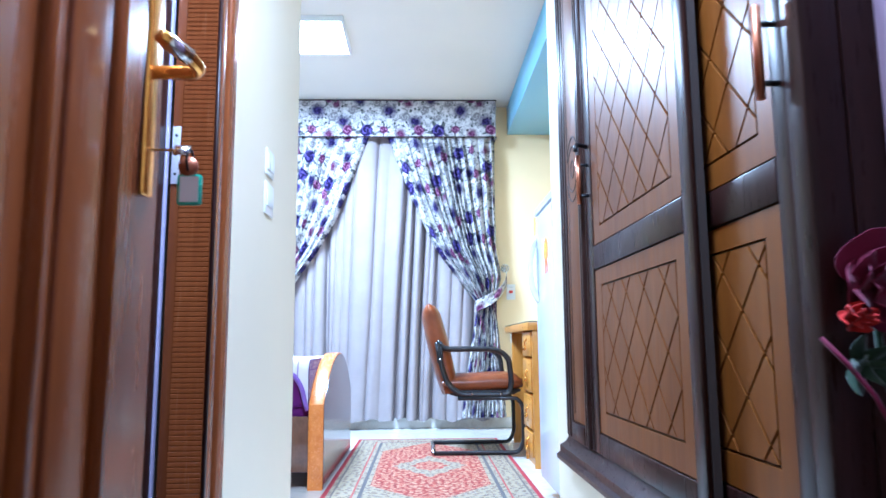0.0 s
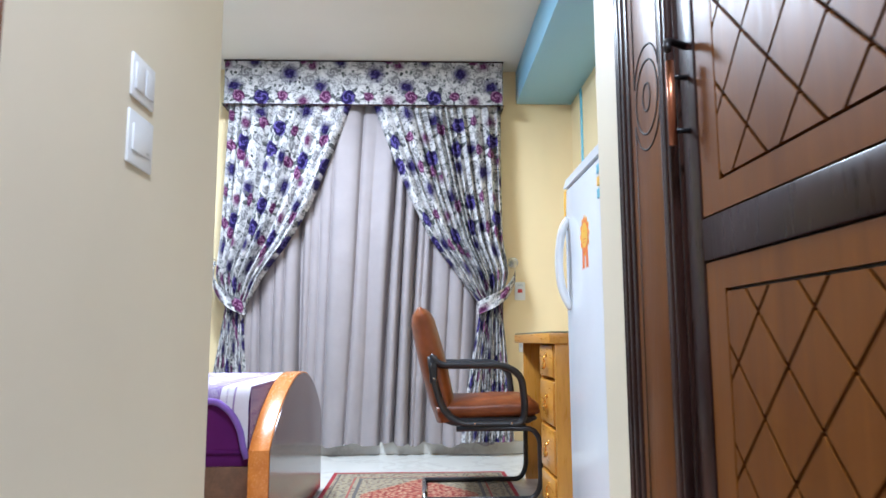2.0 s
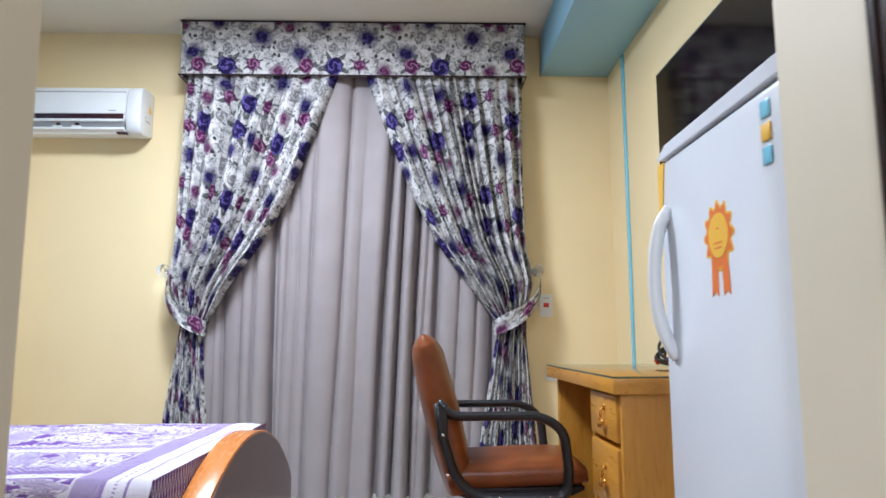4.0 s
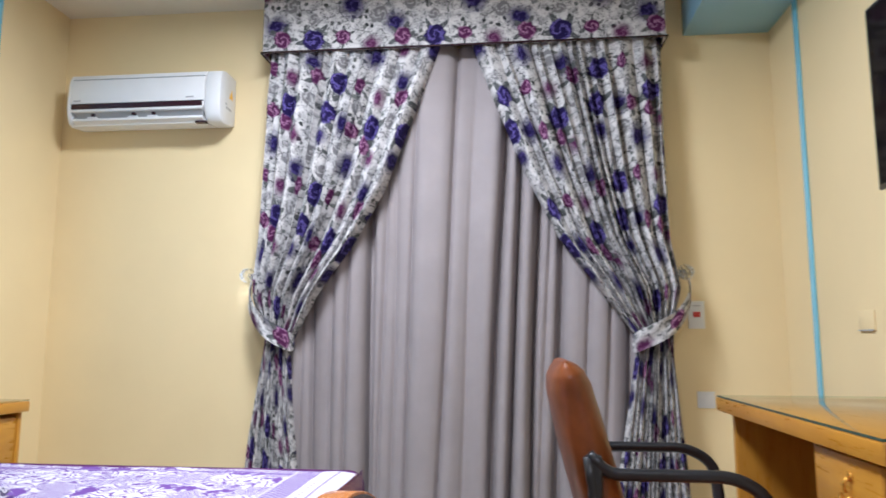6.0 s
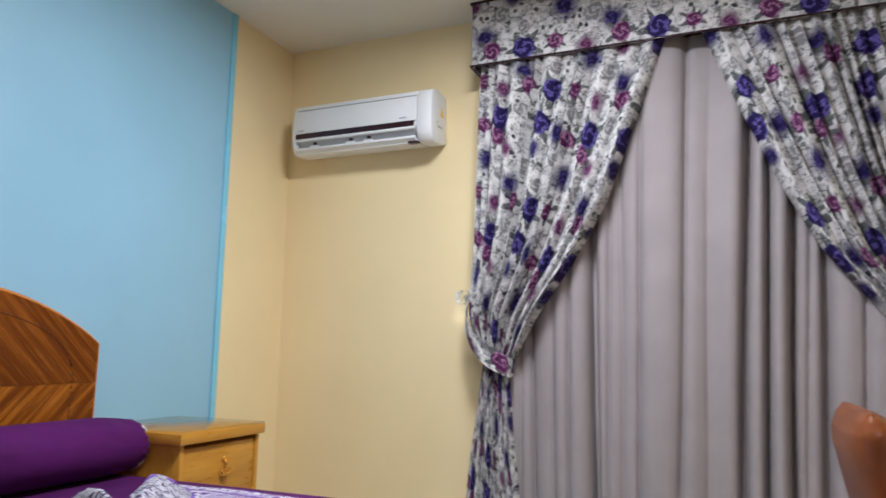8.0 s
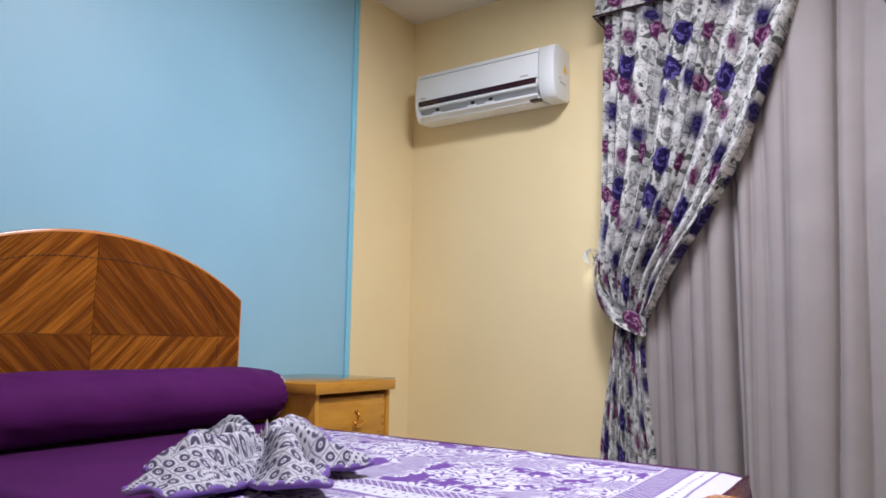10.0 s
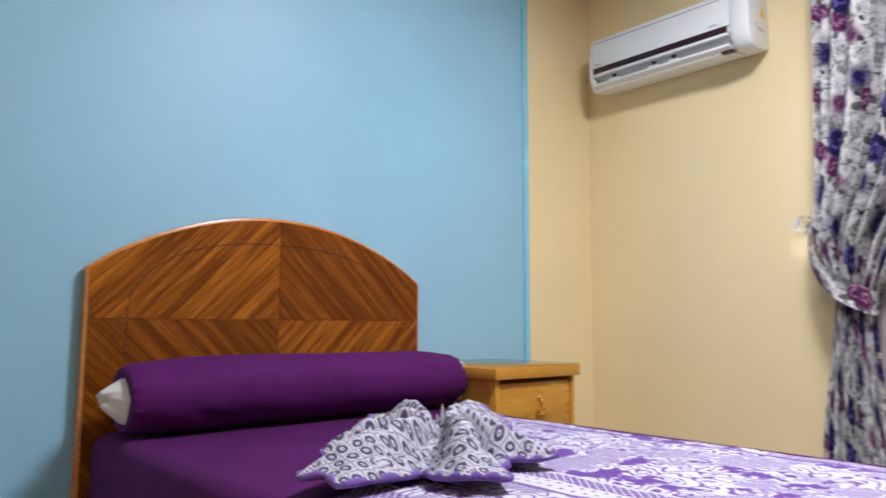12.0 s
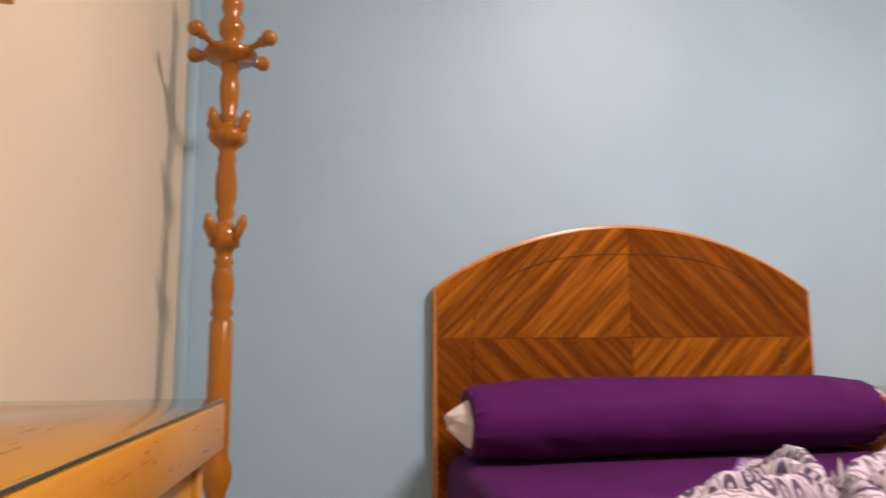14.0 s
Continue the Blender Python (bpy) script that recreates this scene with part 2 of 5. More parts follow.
def persian(name):
    """Red field with a cream medallion, dense floral ornament and cream borders, on unit coordinates."""
    m, nt, p = nodes_of(name)
    v = coords(nt, "UV")
    sep = nt.nodes.new("ShaderNodeSeparateXYZ")
    nt.links.new(v, sep.inputs[0])
    u, w = sep.outputs[0], sep.outputs[1]
    au, aw = calc(nt, "ABSOLUTE", u), calc(nt, "ABSOLUTE", w)

    def orn(scale, lo, hi, rnd=0.8):
        n = node(nt, "ShaderNodeTexVoronoi", Scale=scale, Randomness=rnd)
        n.voronoi_dimensions = "2D"
        cmb = nt.nodes.new("ShaderNodeCombineXYZ")
        nt.links.new(au, cmb.inputs[0]); nt.links.new(aw, cmb.inputs[1])
        nt.links.new(cmb.outputs[0], n.inputs["Vector"])
        return ramp(nt, n.outputs["Distance"], lo, hi), n.outputs["Color"]
    small, rc = orn(30, 0.42, 0.34)
    swirl = ramp(nt, noise_fac(nt, v, 34, 3), 0.50, 0.56)
    field = mixer(nt, small, (0.20, 0.026, 0.020), (0.42, 0.26, 0.16))
    field = mixer(nt, calc(nt, "MULTIPLY", swirl, 0.75), field, (0.33, 0.075, 0.045))
    cream = mixer(nt, orn(26, 0.36, 0.28)[0], (0.31, 0.26, 0.165), (0.14, 0.10, 0.07))
    cream = mixer(nt, ramp(nt, noise_fac(nt, v, 60, 3), 0.55, 0.6), cream, (0.26, 0.24, 0.20))
    med = calc(nt, "ADD", calc(nt, "MULTIPLY", au, 2.3), calc(nt, "MULTIPLY", aw, 1.5))
    med = calc(nt, "ADD", med, calc(nt, "MULTIPLY", calc(nt, "SINE", calc(nt, "MULTIPLY", aw, 48.0)), 0.035))
    c = mixer(nt, calc(nt, "LESS_THAN", med, 0.55), field, cream)
    c = mixer(nt, calc(nt, "LESS_THAN", med, 0.30), c, field)
    # the field ends in a stepped arch, the borders run round it
    edge = calc(nt, "MAXIMUM", au, calc(nt, "SUBTRACT", aw, 0.70))
    arch = calc(nt, "ADD", au, calc(nt, "MULTIPLY", calc(nt, "MAXIMUM", calc(nt, "SUBTRACT", aw, 0.62), 0.0), 0.8))
    c = mixer(nt, calc(nt, "GREATER_THAN", arch, 0.33), c, cream)
    for lo, hi, col in ((0.355, 0.375, (0.10, 0.09, 0.09)), (0.40, 0.41, (0.30, 0.06, 0.05)), (0.505, 0.515, (0.12, 0.10, 0.09)), (0.535, 0.60, (0.28, 0.02, 0.03))):
        band = calc(nt, "MULTIPLY", calc(nt, "GREATER_THAN", edge, lo), calc(nt, "LESS_THAN", edge, hi))
        c = mixer(nt, band, c, col)
    nt.links.new(c, p.inputs["Base Color"])
    p.inputs["Roughness"].default_value = 0.95
    bump_to(nt, p, noise_fac(nt, v, 420, 2), 0.4, 0.003)
    return m


def marble(name):
    m, nt, p = nodes_of(name)
    v = coords(nt)
    n1 = noise_fac(nt, v, 2.2, 8, 0.65)
    vein = ramp(nt, calc(nt, "ABSOLUTE", calc(nt, "SUBTRACT", n1, 0.5)), 0.035, 0.0)
    c = mixer(nt, calc(nt, "MULTIPLY", vein, 0.35), (0.72, 0.71, 0.66), (0.42, 0.40, 0.35))
    c = mixer(nt, calc(nt, "MULTIPLY", noise_fac(nt, v, 1.1, 4), 0.3), c, (0.60, 0.58, 0.52))
    nt.links.new(c, p.inputs["Base Color"])
    p.inputs["Roughness"].default_value = 0.16
    return m


def leather(name):
    m, nt, p = nodes_of(name)
    v = coords(nt)
    big, fine = noise_fac(nt, v, 9, 5), node(nt, "ShaderNodeTexVoronoi", Scale=260.0)
    nt.links.new(v, fine.inputs["Vector"])
    nt.links.new(mixer(nt, ramp(nt, big, 0.3, 0.7), (0.135, 0.036, 0.009), (0.235, 0.066, 0.016)), p.inputs["Base Color"])
    p.inputs["Roughness"].default_value = 0.33
    p.inputs["Specular IOR Level"].default_value = 0.38
    bump_to(nt, p, fine.outputs["Distance"], 0.18, 0.0006)
    return m


def cloth(name, col, var=0.15, rough=0.85, sheen=0.2, wrinkle=0.0):
    m, nt, p = nodes_of(name)
    v = coords(nt)
    big = noise_fac(nt, v, 5, 5)
    nt.links.new(mixer(nt, ramp(nt, big, 0.3, 0.7), tuple(x * (1 - var) for x in col), tuple(x * (1 + var) for x in col)), p.inputs["Base Color"])
    p.inputs["Roughness"].default_value = rough
    p.inputs["Sheen Weight"].default_value = sheen
    p.inputs["Specular IOR Level"].default_value = 0.12
    weave = noise_fac(nt, v, 600, 2)
    h = calc(nt, "ADD", calc(nt, "MULTIPLY", weave, 0.15), calc(nt, "MULTIPLY", noise_fac(nt, v, 7, 3), wrinkle))
    bump_to(nt, p, h, 0.5, 0.004 if wrinkle else 0.001)
    return m


def glass(name, tint=(0.90, 0.96, 0.92), rough=0.02):
    m, nt, p = nodes_of(name)
    p.inputs["Base Color"].default_value = (*tint, 1)
    p.inputs["Transmission Weight"].default_value = 1.0
    p.inputs["Roughness"].default_value = rough
    p.inputs["IOR"].default_value = 1.40
    return m


def sheet_glass(name):
    """A thin sheet: clear with a faint green tint, and a mirror gloss that grows towards flat angles."""
    m, nt, p = nodes_of(name)
    clear = node(nt, "ShaderNodeBsdfTransparent")
    clear.inputs[0].default_value = (0.88, 0.95, 0.89, 1)
    gloss = node(nt, "ShaderNodeBsdfGlossy", Roughness=0.03)
    fres = node(nt, "ShaderNodeFresnel", IOR=1.45)
    mix = nt.nodes.new("ShaderNodeMixShader")
    for a, b in ((fres.outputs[0], mix.inputs[0]), (clear.outputs[0], mix.inputs[1]), (gloss.outputs[0], mix.inputs[2]), (mix.outputs[0], nt.nodes["Material Output"].inputs[0])):
        nt.links.new(a, b)
    nt.nodes.remove(p)
    return m


M_YELLOW = paint("pale yellow wall paint", (0.83, 0.68, 0.39), 0.55, 0.05, 1.3, 0.12, 160)
M_CREAM = paint("cream wall paint", (0.70, 0.63, 0.475), 0.55, 0.05, 1.3, 0.12, 160)
M_BLUE = paint("sky blue wall paint", (0.295, 0.54, 0.70), 0.5, 0.05, 1.5, 0.12, 160)
M_BLUE_TRIM = paint("glossy blue trim paint", (0.24, 0.60, 0.78), 0.25, 0.06, 4, 0.05, 120)
M_CEIL = paint("ceiling white paint", (0.76, 0.72, 0.61), 0.7, 0.04, 1.0, 0.1, 160)
M_PLUM = paint("dark plum wall colour", (0.25, 0.175, 0.235), 0.6, 0.15, 2, 0.1, 120)
M_FLOOR = marble("white veined marble")
# for the unseen lobby floor, dark so that less light bounces
M_LOBBY = paint("dark brown against bounced light", (0.085, 0.060, 0.045), 0.35, 0.2, 3, 0.05, 90)
M_SKIRT = paint("white stone skirting", (0.74, 0.73, 0.69), 0.3, 0.05, 6, 0.02, 60)
M_FLORAL = floral("violet and rose floral print")
M_DRAPE = cloth("grey taupe curtain cloth", (0.318, 0.285, 0.285), 0.06, 0.75, 0.04)
M_ORANGE = wood("honey orange wood", (0.46, 0.20, 0.020), (0.62, 0.305, 0.036), (0, 0, 0), (1.2, 10, 10), 0.3, 0.06)
M_ORANGE_Z = wood("honey orange wood upright", (0.46, 0.20, 0.020), (0.62, 0.305, 0.036), (0, 90, 0), (1.2, 10, 10), 0.3, 0.06)
M_ORANGE_Y = wood("honey orange wood along", (0.46, 0.20, 0.020), (0.62, 0.305, 0.036), (0, 0, 90), (1.2, 10, 10), 0.3, 0.06)
M_RACK = wood("turned amber wood", (0.31, 0.105, 0.007), (0.44, 0.165, 0.014), (0, 90, 0), (1, 9, 9), 0.18, 0.3)
M_BED_EDGE = wood("bright orange lacquered wood", (0.52, 0.17, 0.025), (0.66, 0.25, 0.05), (0, 0, 90), (1, 12, 12), 0.25, 0.15)
M_BED_FACE = wood("brown lacquered veneer", (0.085, 0.036, 0.018), (0.145, 0.066, 0.034), (0, 0, 90), (1, 10, 10), 0.16, 0.35)
M_VENEER_A = wood("striped veneer rising", (0.150, 0.039, 0.0035), (0.42, 0.138, 0.012), (-45, 0, 0), (1, 0.8, 26), 0.25, 0.0, (0.44, 0.60), 0.49)
M_VENEER_B = wood("striped veneer falling", (0.130, 0.033, 0.0030), (0.27, 0.082, 0.008), (45, 0, 0), (1, 0.8, 26), 0.25, 0.0, (0.44, 0.62), 0.49)
M_PANEL = wood("mid brown panel wood", (0.105, 0.033, 0.0030), (0.170, 0.060, 0.0065), (0, 90, 0), (0.9, 12, 12), 0.38, 0.0, (0.35, 0.68), 0.49)
M_DARKWOOD = wood("dark brown stained wood", (0.014, 0.0055, 0.0045), (0.030, 0.012, 0.0085), (0, 90, 0), (1.0, 12, 12), 0.30, 0.0, (0.35, 0.68), 0.49)
M_DOORWOOD = wood("reddish brown door wood", (0.132, 0.036, 0.0085), (0.198, 0.060, 0.0150), (0, 90, 0), (0.8, 9, 9), 0.24, 0.0, (0.35, 0.68), 0.49)
M_AMBER_DOOR = wood("orange brown moulding wood", (0.13, 0.032, 0.004), (0.19, 0.052, 0.007), (0, 90, 0), (0.8, 9, 9), 0.25, 0.0, (0.35, 0.68), 0.3)
M_GROOVE = paint("dark carved groove", (0.022, 0.012, 0.008), 0.7)
# pale violet stands in for bluish light in the door gap
M_GAP_LIGHT = paint("pale violet for gap light", (0.42, 0.40, 0.58), 0.25, 0.06, 6, 0.03, 100)
M_LEATHER = leather("russet brown leather")
M_BLACK = paint("black enamelled tube", (0.020, 0.020, 0.023), 0.32, 0.2, 12, 0.05, 90)
M_CHROME = paint("chromed steel", (0.62, 0.62, 0.64), 0.18, 0.05, 10, 0.0, 90, 1.0)
M_BRASS = paint("gold lacquered brass", (0.78, 0.40, 0.07), 0.24, 0.08, 12, 0.0, 90, 0.85)
M_BRONZE = paint("worn copper handle", (0.36, 0.13, 0.06), 0.35, 0.2, 20, 0.05, 90, 0.7)
M_IRON = paint("black iron", (0.015, 0.014, 0.015), 0.4, 0.2, 20, 0.05, 90, 0.5)
M_WHITE = paint("white enamel", (0.74, 0.77, 0.82), 0.22, 0.02, 3, 0.02, 120)
M_PLASTIC = paint("white plastic", (0.76, 0.77, 0.77), 0.35, 0.03, 6, 0.02, 120)
M_GREY = paint("grey plastic", (0.42, 0.43, 0.44), 0.45, 0.05, 8, 0.02, 120)
M_SCREEN = paint("black screen glass", (0.006, 0.005, 0.006), 0.10, 0.1, 3, 0.0)
M_SLOT = paint("dark maroon strip", (0.030, 0.010, 0.016), 0.2, 0.1, 5, 0.0)
M_RUBBER = paint("black rubber cable", (0.012, 0.012, 0.013), 0.5, 0.2, 30, 0.05)
M_RED = paint("red plastic", (0.55, 0.04, 0.03), 0.4, 0.1, 10, 0.0)
M_YSTICK = paint("orange yellow sticker", (0.86, 0.50, 0.03), 0.45, 0.05, 12, 0.0)
M_OSTICK = paint("red orange sticker", (0.80, 0.19, 0.02), 0.45, 0.05, 12, 0.0)
M_GLASS = sheet_glass("greenish table glass")
M_GLASS_EDGE = paint("dark green glass edge", (0.045, 0.085, 0.062), 0.15, 0.1, 20, 0.0)
M_STEEL = paint("brushed steel plate", (0.66, 0.66, 0.68), 0.38, 0.05, 20, 0.02, 200, 0.35)
M_CRYSTAL = glass("clear crystal", (0.95, 0.97, 0.97), 0.03)
M_PURPLE = cloth("deep purple cotton", (0.082, 0.0085, 0.098), 0.14, 0.75, 0.02, 0.8)
M_PILLOW = cloth("white pillow cotton", (0.66, 0.63, 0.62), 0.06, 0.85, 0.2, 0.8)
M_LACE = lace("violet and white woven throw")
M_LACE2 = lace("white woven throw reverse", (0.60, 0.58, 0.65), (0.050, 0.036, 0.095), False)
M_BRAID = cloth("violet braided hem", (0.20, 0.11, 0.40), 0.25, 0.85, 0.1, 1.0)
M_RUG = persian("red and cream persian pile")
M_PANEL_LIGHT = emit("lit diffuser", (1.0, 0.95, 0.88), 9.0)
M_GREEN = paint("green tag plastic", (0.10, 0.50, 0.33), 0.35, 0.1, 20, 0.0)
M_PETAL = cloth("red silk petals", (0.36, 0.012, 0.008), 0.4, 0.7, 0.1)
M_PETAL2 = cloth("magenta silk cloth", (0.13, 0.008, 0.035), 0.4, 0.7, 0.1)
M_LEAFY = cloth("dark green silk leaves", (0.012, 0.03, 0.012), 0.3, 0.6, 0.3)


# ---------- mesh helpers ----------
def thing(name, label, category, base=(0, 0, 0), group=""):
    ob = new(name)
    ob.empty_display_size = 0.1
    ob.location = base
    return tagged(ob, label, category, group)


def part(name, bm, material, parent=None, label="", smooth=True):
    """Links a bmesh, drawn in world metres, as one mesh object under parent."""
    me = bpy.data.meshes.new(name)
    if smooth:
        for f in bm.faces:
            f.smooth = True
        for e in bm.edges:
            if len(e.link_faces) == 2 and e.calc_face_angle(0) > 0.6:
                e.smooth = False
    bm.to_mesh(me)
    bm.free()
    me.materials.append(material)
    ob = new(name, me)
    if parent is not None:
        ob.parent = parent
        me.transform(Matrix.Translation(-root_of(parent)))
    if label:
        tagged(ob, label)
    return ob


def root_of(ob):
    while ob.parent:
        ob = ob.parent
    return ob.location


def structure(name, bm, material, label=""):
    return tagged(part(name, bm, material), label, "", "", "structure")


def box(x0, y0, z0, x1, y1, z1, bevel=0.0, seg=2, bm=None):
    bm = bm or bmesh.new()
    vs = bmesh.ops.create_cube(bm, size=1, matrix=Matrix.Translation(((x0 + x1) / 2, (y0 + y1) / 2, (z0 + z1) / 2)) @ Matrix.Diagonal((abs(x1 - x0), abs(y1 - y0), abs(z1 - z0), 1)))["verts"]
    if bevel:
        es = list({e for v in vs for e in v.link_edges})
        bmesh.ops.bevel(bm, geom=es, offset=bevel, segments=seg, affect="EDGES", profile=0.5)
    return bm


def pane(x0, y0, z0, x1, y1, z1):
    """A sheet of glass lying on a top, open underneath."""
    bm = box(x0, y0, z0, x1, y1, z1, 0.001)
    bm.normal_update()
    bmesh.ops.delete(bm, geom=[f for f in bm.faces if f.normal.z < -0.5], context="FACES")
    return bm


def tube(pts, r, n=10, bm=None, closed=False, flat=1.0):
    """A round bar along a line of points (r: one radius, or one each)."""
    bm = bm or bmesh.new()
    pts = [Vector(p) for p in pts]
    rs = r if isinstance(r, (list, tuple)) else [r] * len(pts)
    rings, last = [], None
    for i, p in enumerate(pts):
        a = pts[i - 1] if i or closed else p
        b = pts[(i + 1) % len(pts)] if i < len(pts) - 1 or closed else p
        d = (b - a).normalized()
        if last is None:
            u = d.orthogonal().normalized()
        else:
            u = (last - d * last.dot(d)).normalized()
        last = u
        w = d.cross(u)
        rings.append([bm.verts.new(p + (u * math.cos(k * math.tau / n) + w * math.sin(k * math.tau / n) * flat) * rs[i]) for k in range(n)])
    m = len(rings)
    for i in range(m if closed else m - 1):
        a, b = rings[i], rings[(i + 1) % m]
        for k in range(n):
            bm.faces.new((a[k], a[(k + 1) % n], b[(k + 1) % n], b[k]))
    if not closed:
        bm.faces.new(list(reversed(rings[0]))); bm.faces.new(rings[-1])
    return bm


def bend(pts, steps=6, radius=0.06):
    """Rounds the corners of a line of points."""
    pts = [Vector(p) for p in pts]
    out = [pts[0]]
    for a, b, c in zip(pts, pts[1:], pts[2:]):
        u, w = (a - b), (c - b)
        k = min(radius, u.length * 0.49, w.length * 0.49)
        p, q = b + u.normalized() * k, b + w.normalized() * k
        for i in range(steps + 1):
            t = i / steps
            out.append(p * (1 - t) ** 2 + b * 2 * t * (1 - t) + q * t * t)
    return out + [pts[-1]]


def lathe(profile, cx, cy, n=20, bm=None):
    bm = bm or bmesh.new()
    rings = [[bm.verts.new((cx + r * math.cos(k * math.tau / n), cy + r * math.sin(k * math.tau / n), z)) for k in range(n)] for r, z in profile]
    for a, b in zip(rings, rings[1:]):
        for k in range(n):
            bm.faces.new((a[k], a[(k + 1) % n], b[(k + 1) % n], b[k]))
    bm.faces.new(list(reversed(rings[0]))); bm.faces.new(rings[-1])
    return bm


def grid(nu, nv, fn, uvfn=None, bm=None, thick=0.0):
    """A sheet of nu x nv cells from fn(s, t), with cloth coordinates from uvfn."""
    bm = bm or bmesh.new()
    uv = bm.loops.layers.uv.verify()
    vs = [[bm.verts.new(fn(i / nu, j / nv)) for j in range(nv + 1)] for i in range(nu + 1)]
    for i in range(nu):
        for j in range(nv):
            f = bm.faces.new((vs[i][j], vs[i + 1][j], vs[i + 1][j + 1], vs[i][j + 1]))
            for l, (a, b) in zip(f.loops, ((i, j), (i + 1, j), (i + 1, j + 1), (i, j + 1))):
                l[uv].uv = uvfn(a / nu, b / nv) if uvfn else (a / nu, b / nv)
    if thick:
        bm.normal_update()
        bmesh.ops.solidify(bm, geom=list(bm.faces), thickness=thick)
    return bm


def prism(outline, axis, lo, hi, bevel=0.0, bm=None):
    """A flat outline of (a, b) pairs pushed through from lo to hi along an axis ('x': a, b are y, z; 'y': x, z; 'z': x, y)."""
    bm = bm or bmesh.new()
    put = {"x": lambda a, b, c: (c, a, b), "y": lambda a, b, c: (a, c, b), "z": lambda a, b, c: (a, b, c)}[axis]
    lows, highs = [bm.verts.new(put(a, b, lo)) for a, b in outline], [bm.verts.new(put(a, b, hi)) for a, b in outline]
    n = len(outline)
    faces = [bm.faces.new(lows), bm.faces.new(list(reversed(highs)))]
    faces += [bm.faces.new((lows[(i + 1) % n], lows[i], highs[i], highs[(i + 1) % n])) for i in range(n)]
    bmesh.ops.recalc_face_normals(bm, faces=faces)
    if bevel:
        es = [e for f in faces[:2] for e in f.edges]
        bmesh.ops.bevel(bm, geom=es, offset=bevel, segments=2, affect="EDGES", profile=0.5)
    return bm


def blob(cx, cy, cz, rx, ry, rz, n=16, bm=None):
    bm = bm or bmesh.new()
    bmesh.ops.create_uvsphere(bm, u_segments=n, v_segments=max(6, n // 2), radius=1, matrix=Matrix.Translation((cx, cy, cz)) @ Matrix.Diagonal((rx, ry, rz, 1)))
    return bm


def curve(table, z):
    """Straight steps between (z, value) pairs, highest z first."""
    return float(np.interp(-z, [-a for a, _ in table], [b for _, b in table]))

# ---------- structure ----------
W, E, N, S, H = -2.862, 1.255, 6.646, 3.105, 3.09
CL, CR, BACK = -0.63, 0.555, -1.3
T = 0.14

structure("floor", box(W - T, 1.95, -0.12, E + T, N + T, 0.0), M_FLOOR, "glossy white marble floor with faint veins")
# unseen floor; its dark colour keeps bounced light off the lower doors
structure("floor_2", box(CL - T, BACK - T, -0.15, 1.0, 1.95, -0.05), M_LOBBY, "unseen lobby floor, dark brown to cut bounced light")
structure("ceiling", box(W - T, BACK - T, H, E + T, N + T, H + 0.12), M_CEIL, "plain off-white ceiling")
structure("wall_north", box(W - T, N, 0, E + T, N + T, H), M_YELLOW, "pale yellow painted wall behind the curtains")
structure("wall_east", box(E, 3.173, 0, E + T, N, H), M_YELLOW, "pale yellow painted wall")
structure("wall_west", box(W - T, S, 0, W, 6.08, H), M_BLUE, "sky blue painted wall behind the bed")
structure("wall_west_2", box(W - T, 6.08, 0, W, N, H), M_YELLOW, "pale yellow strip of wall beside the blue")
structure("wall_south", box(W - T, S - T, 0, CL - T, S, H), M_CREAM, "pale yellow painted wall behind the coat rack")
# corridor, left side, with the doorway
DY0, DY1, DZ = 0.70, 2.03, 2.25
structure("wall_corridor_1", box(CL - T, DY1, 0, CL, 3.25, H), M_CREAM, "cream corridor wall with light switches")
structure("wall_corridor_2", box(CL - T, BACK, -0.05, CL, DY0, H), M_CREAM, "cream corridor wall")
structure("wall_corridor_3", box(CL - T, DY0, DZ, CL, DY1, H), M_CREAM, "cream wall over the door")
structure("wall_back", box(CL - T, BACK - T, -0.05, 1.0, BACK, H), M_CREAM, "cream wall that closes the lobby")
# corridor, right side, round the built-in wardrobe
WZ0, WZ1, WY0, WY1 = 0.31, 2.55, 1.12, 2.955
structure("wall_wardrobe_1", box(CR, WY1, 0, E, 3.173, H), M_CREAM, "cream wall end beside the fridge")
structure("wall_wardrobe_2", box(CR, WY0, -0.05, 0.70, WY1, WZ0), M_CREAM, "low cream wall under the wardrobe")
structure("wall_wardrobe_3", box(CR, WY0, WZ1, 0.70, WY1, H), M_CREAM, "cream wall over the wardrobe")
structure("wall_lobby", box(0.72, BACK, -0.05, 0.72 + T, WY0, H), M_PLUM, "dark plum lobby wall")
structure("wall_closing", box(E, WY0, -0.05, E + T, 3.173, H), M_CREAM, "plain wall behind the wardrobe")
structure("wall_side_room", box(CL - T - 0.9, DY0 - 0.3, -0.05, CL - T - 0.86, DY1 + 0.3, H), M_CREAM, "plain wall beyond the door")
# dropped beam along the east wall, bands and skirtings
structure("beam", box(0.795, 3.173, 2.81, E, N, H, 0.006), M_BLUE, "sky blue painted ceiling beam")
structure("trim", box(E - 0.012, 6.252, 0, E, 6.296, 2.81, 0.005), M_BLUE_TRIM, "thin blue painted upright strip")
structure("trim_2", box(W, 6.045, 0, W + 0.012, 6.085, H, 0.005), M_BLUE_TRIM, "blue painted edge strip")
structure("trim_3", box(W, S, 0, W + 0.02, S + 0.035, H, 0.006), M_BLUE, "blue painted corner strip")
structure("baseboard", box(W, N - 0.014, 0, E, N, 0.095, 0.004), M_FLOOR, "white veined marble skirting")
structure("baseboard_2", box(W, S, 0, W + 0.014, N - 0.014, 0.095, 0.004), M_SKIRT, "white stone skirting")
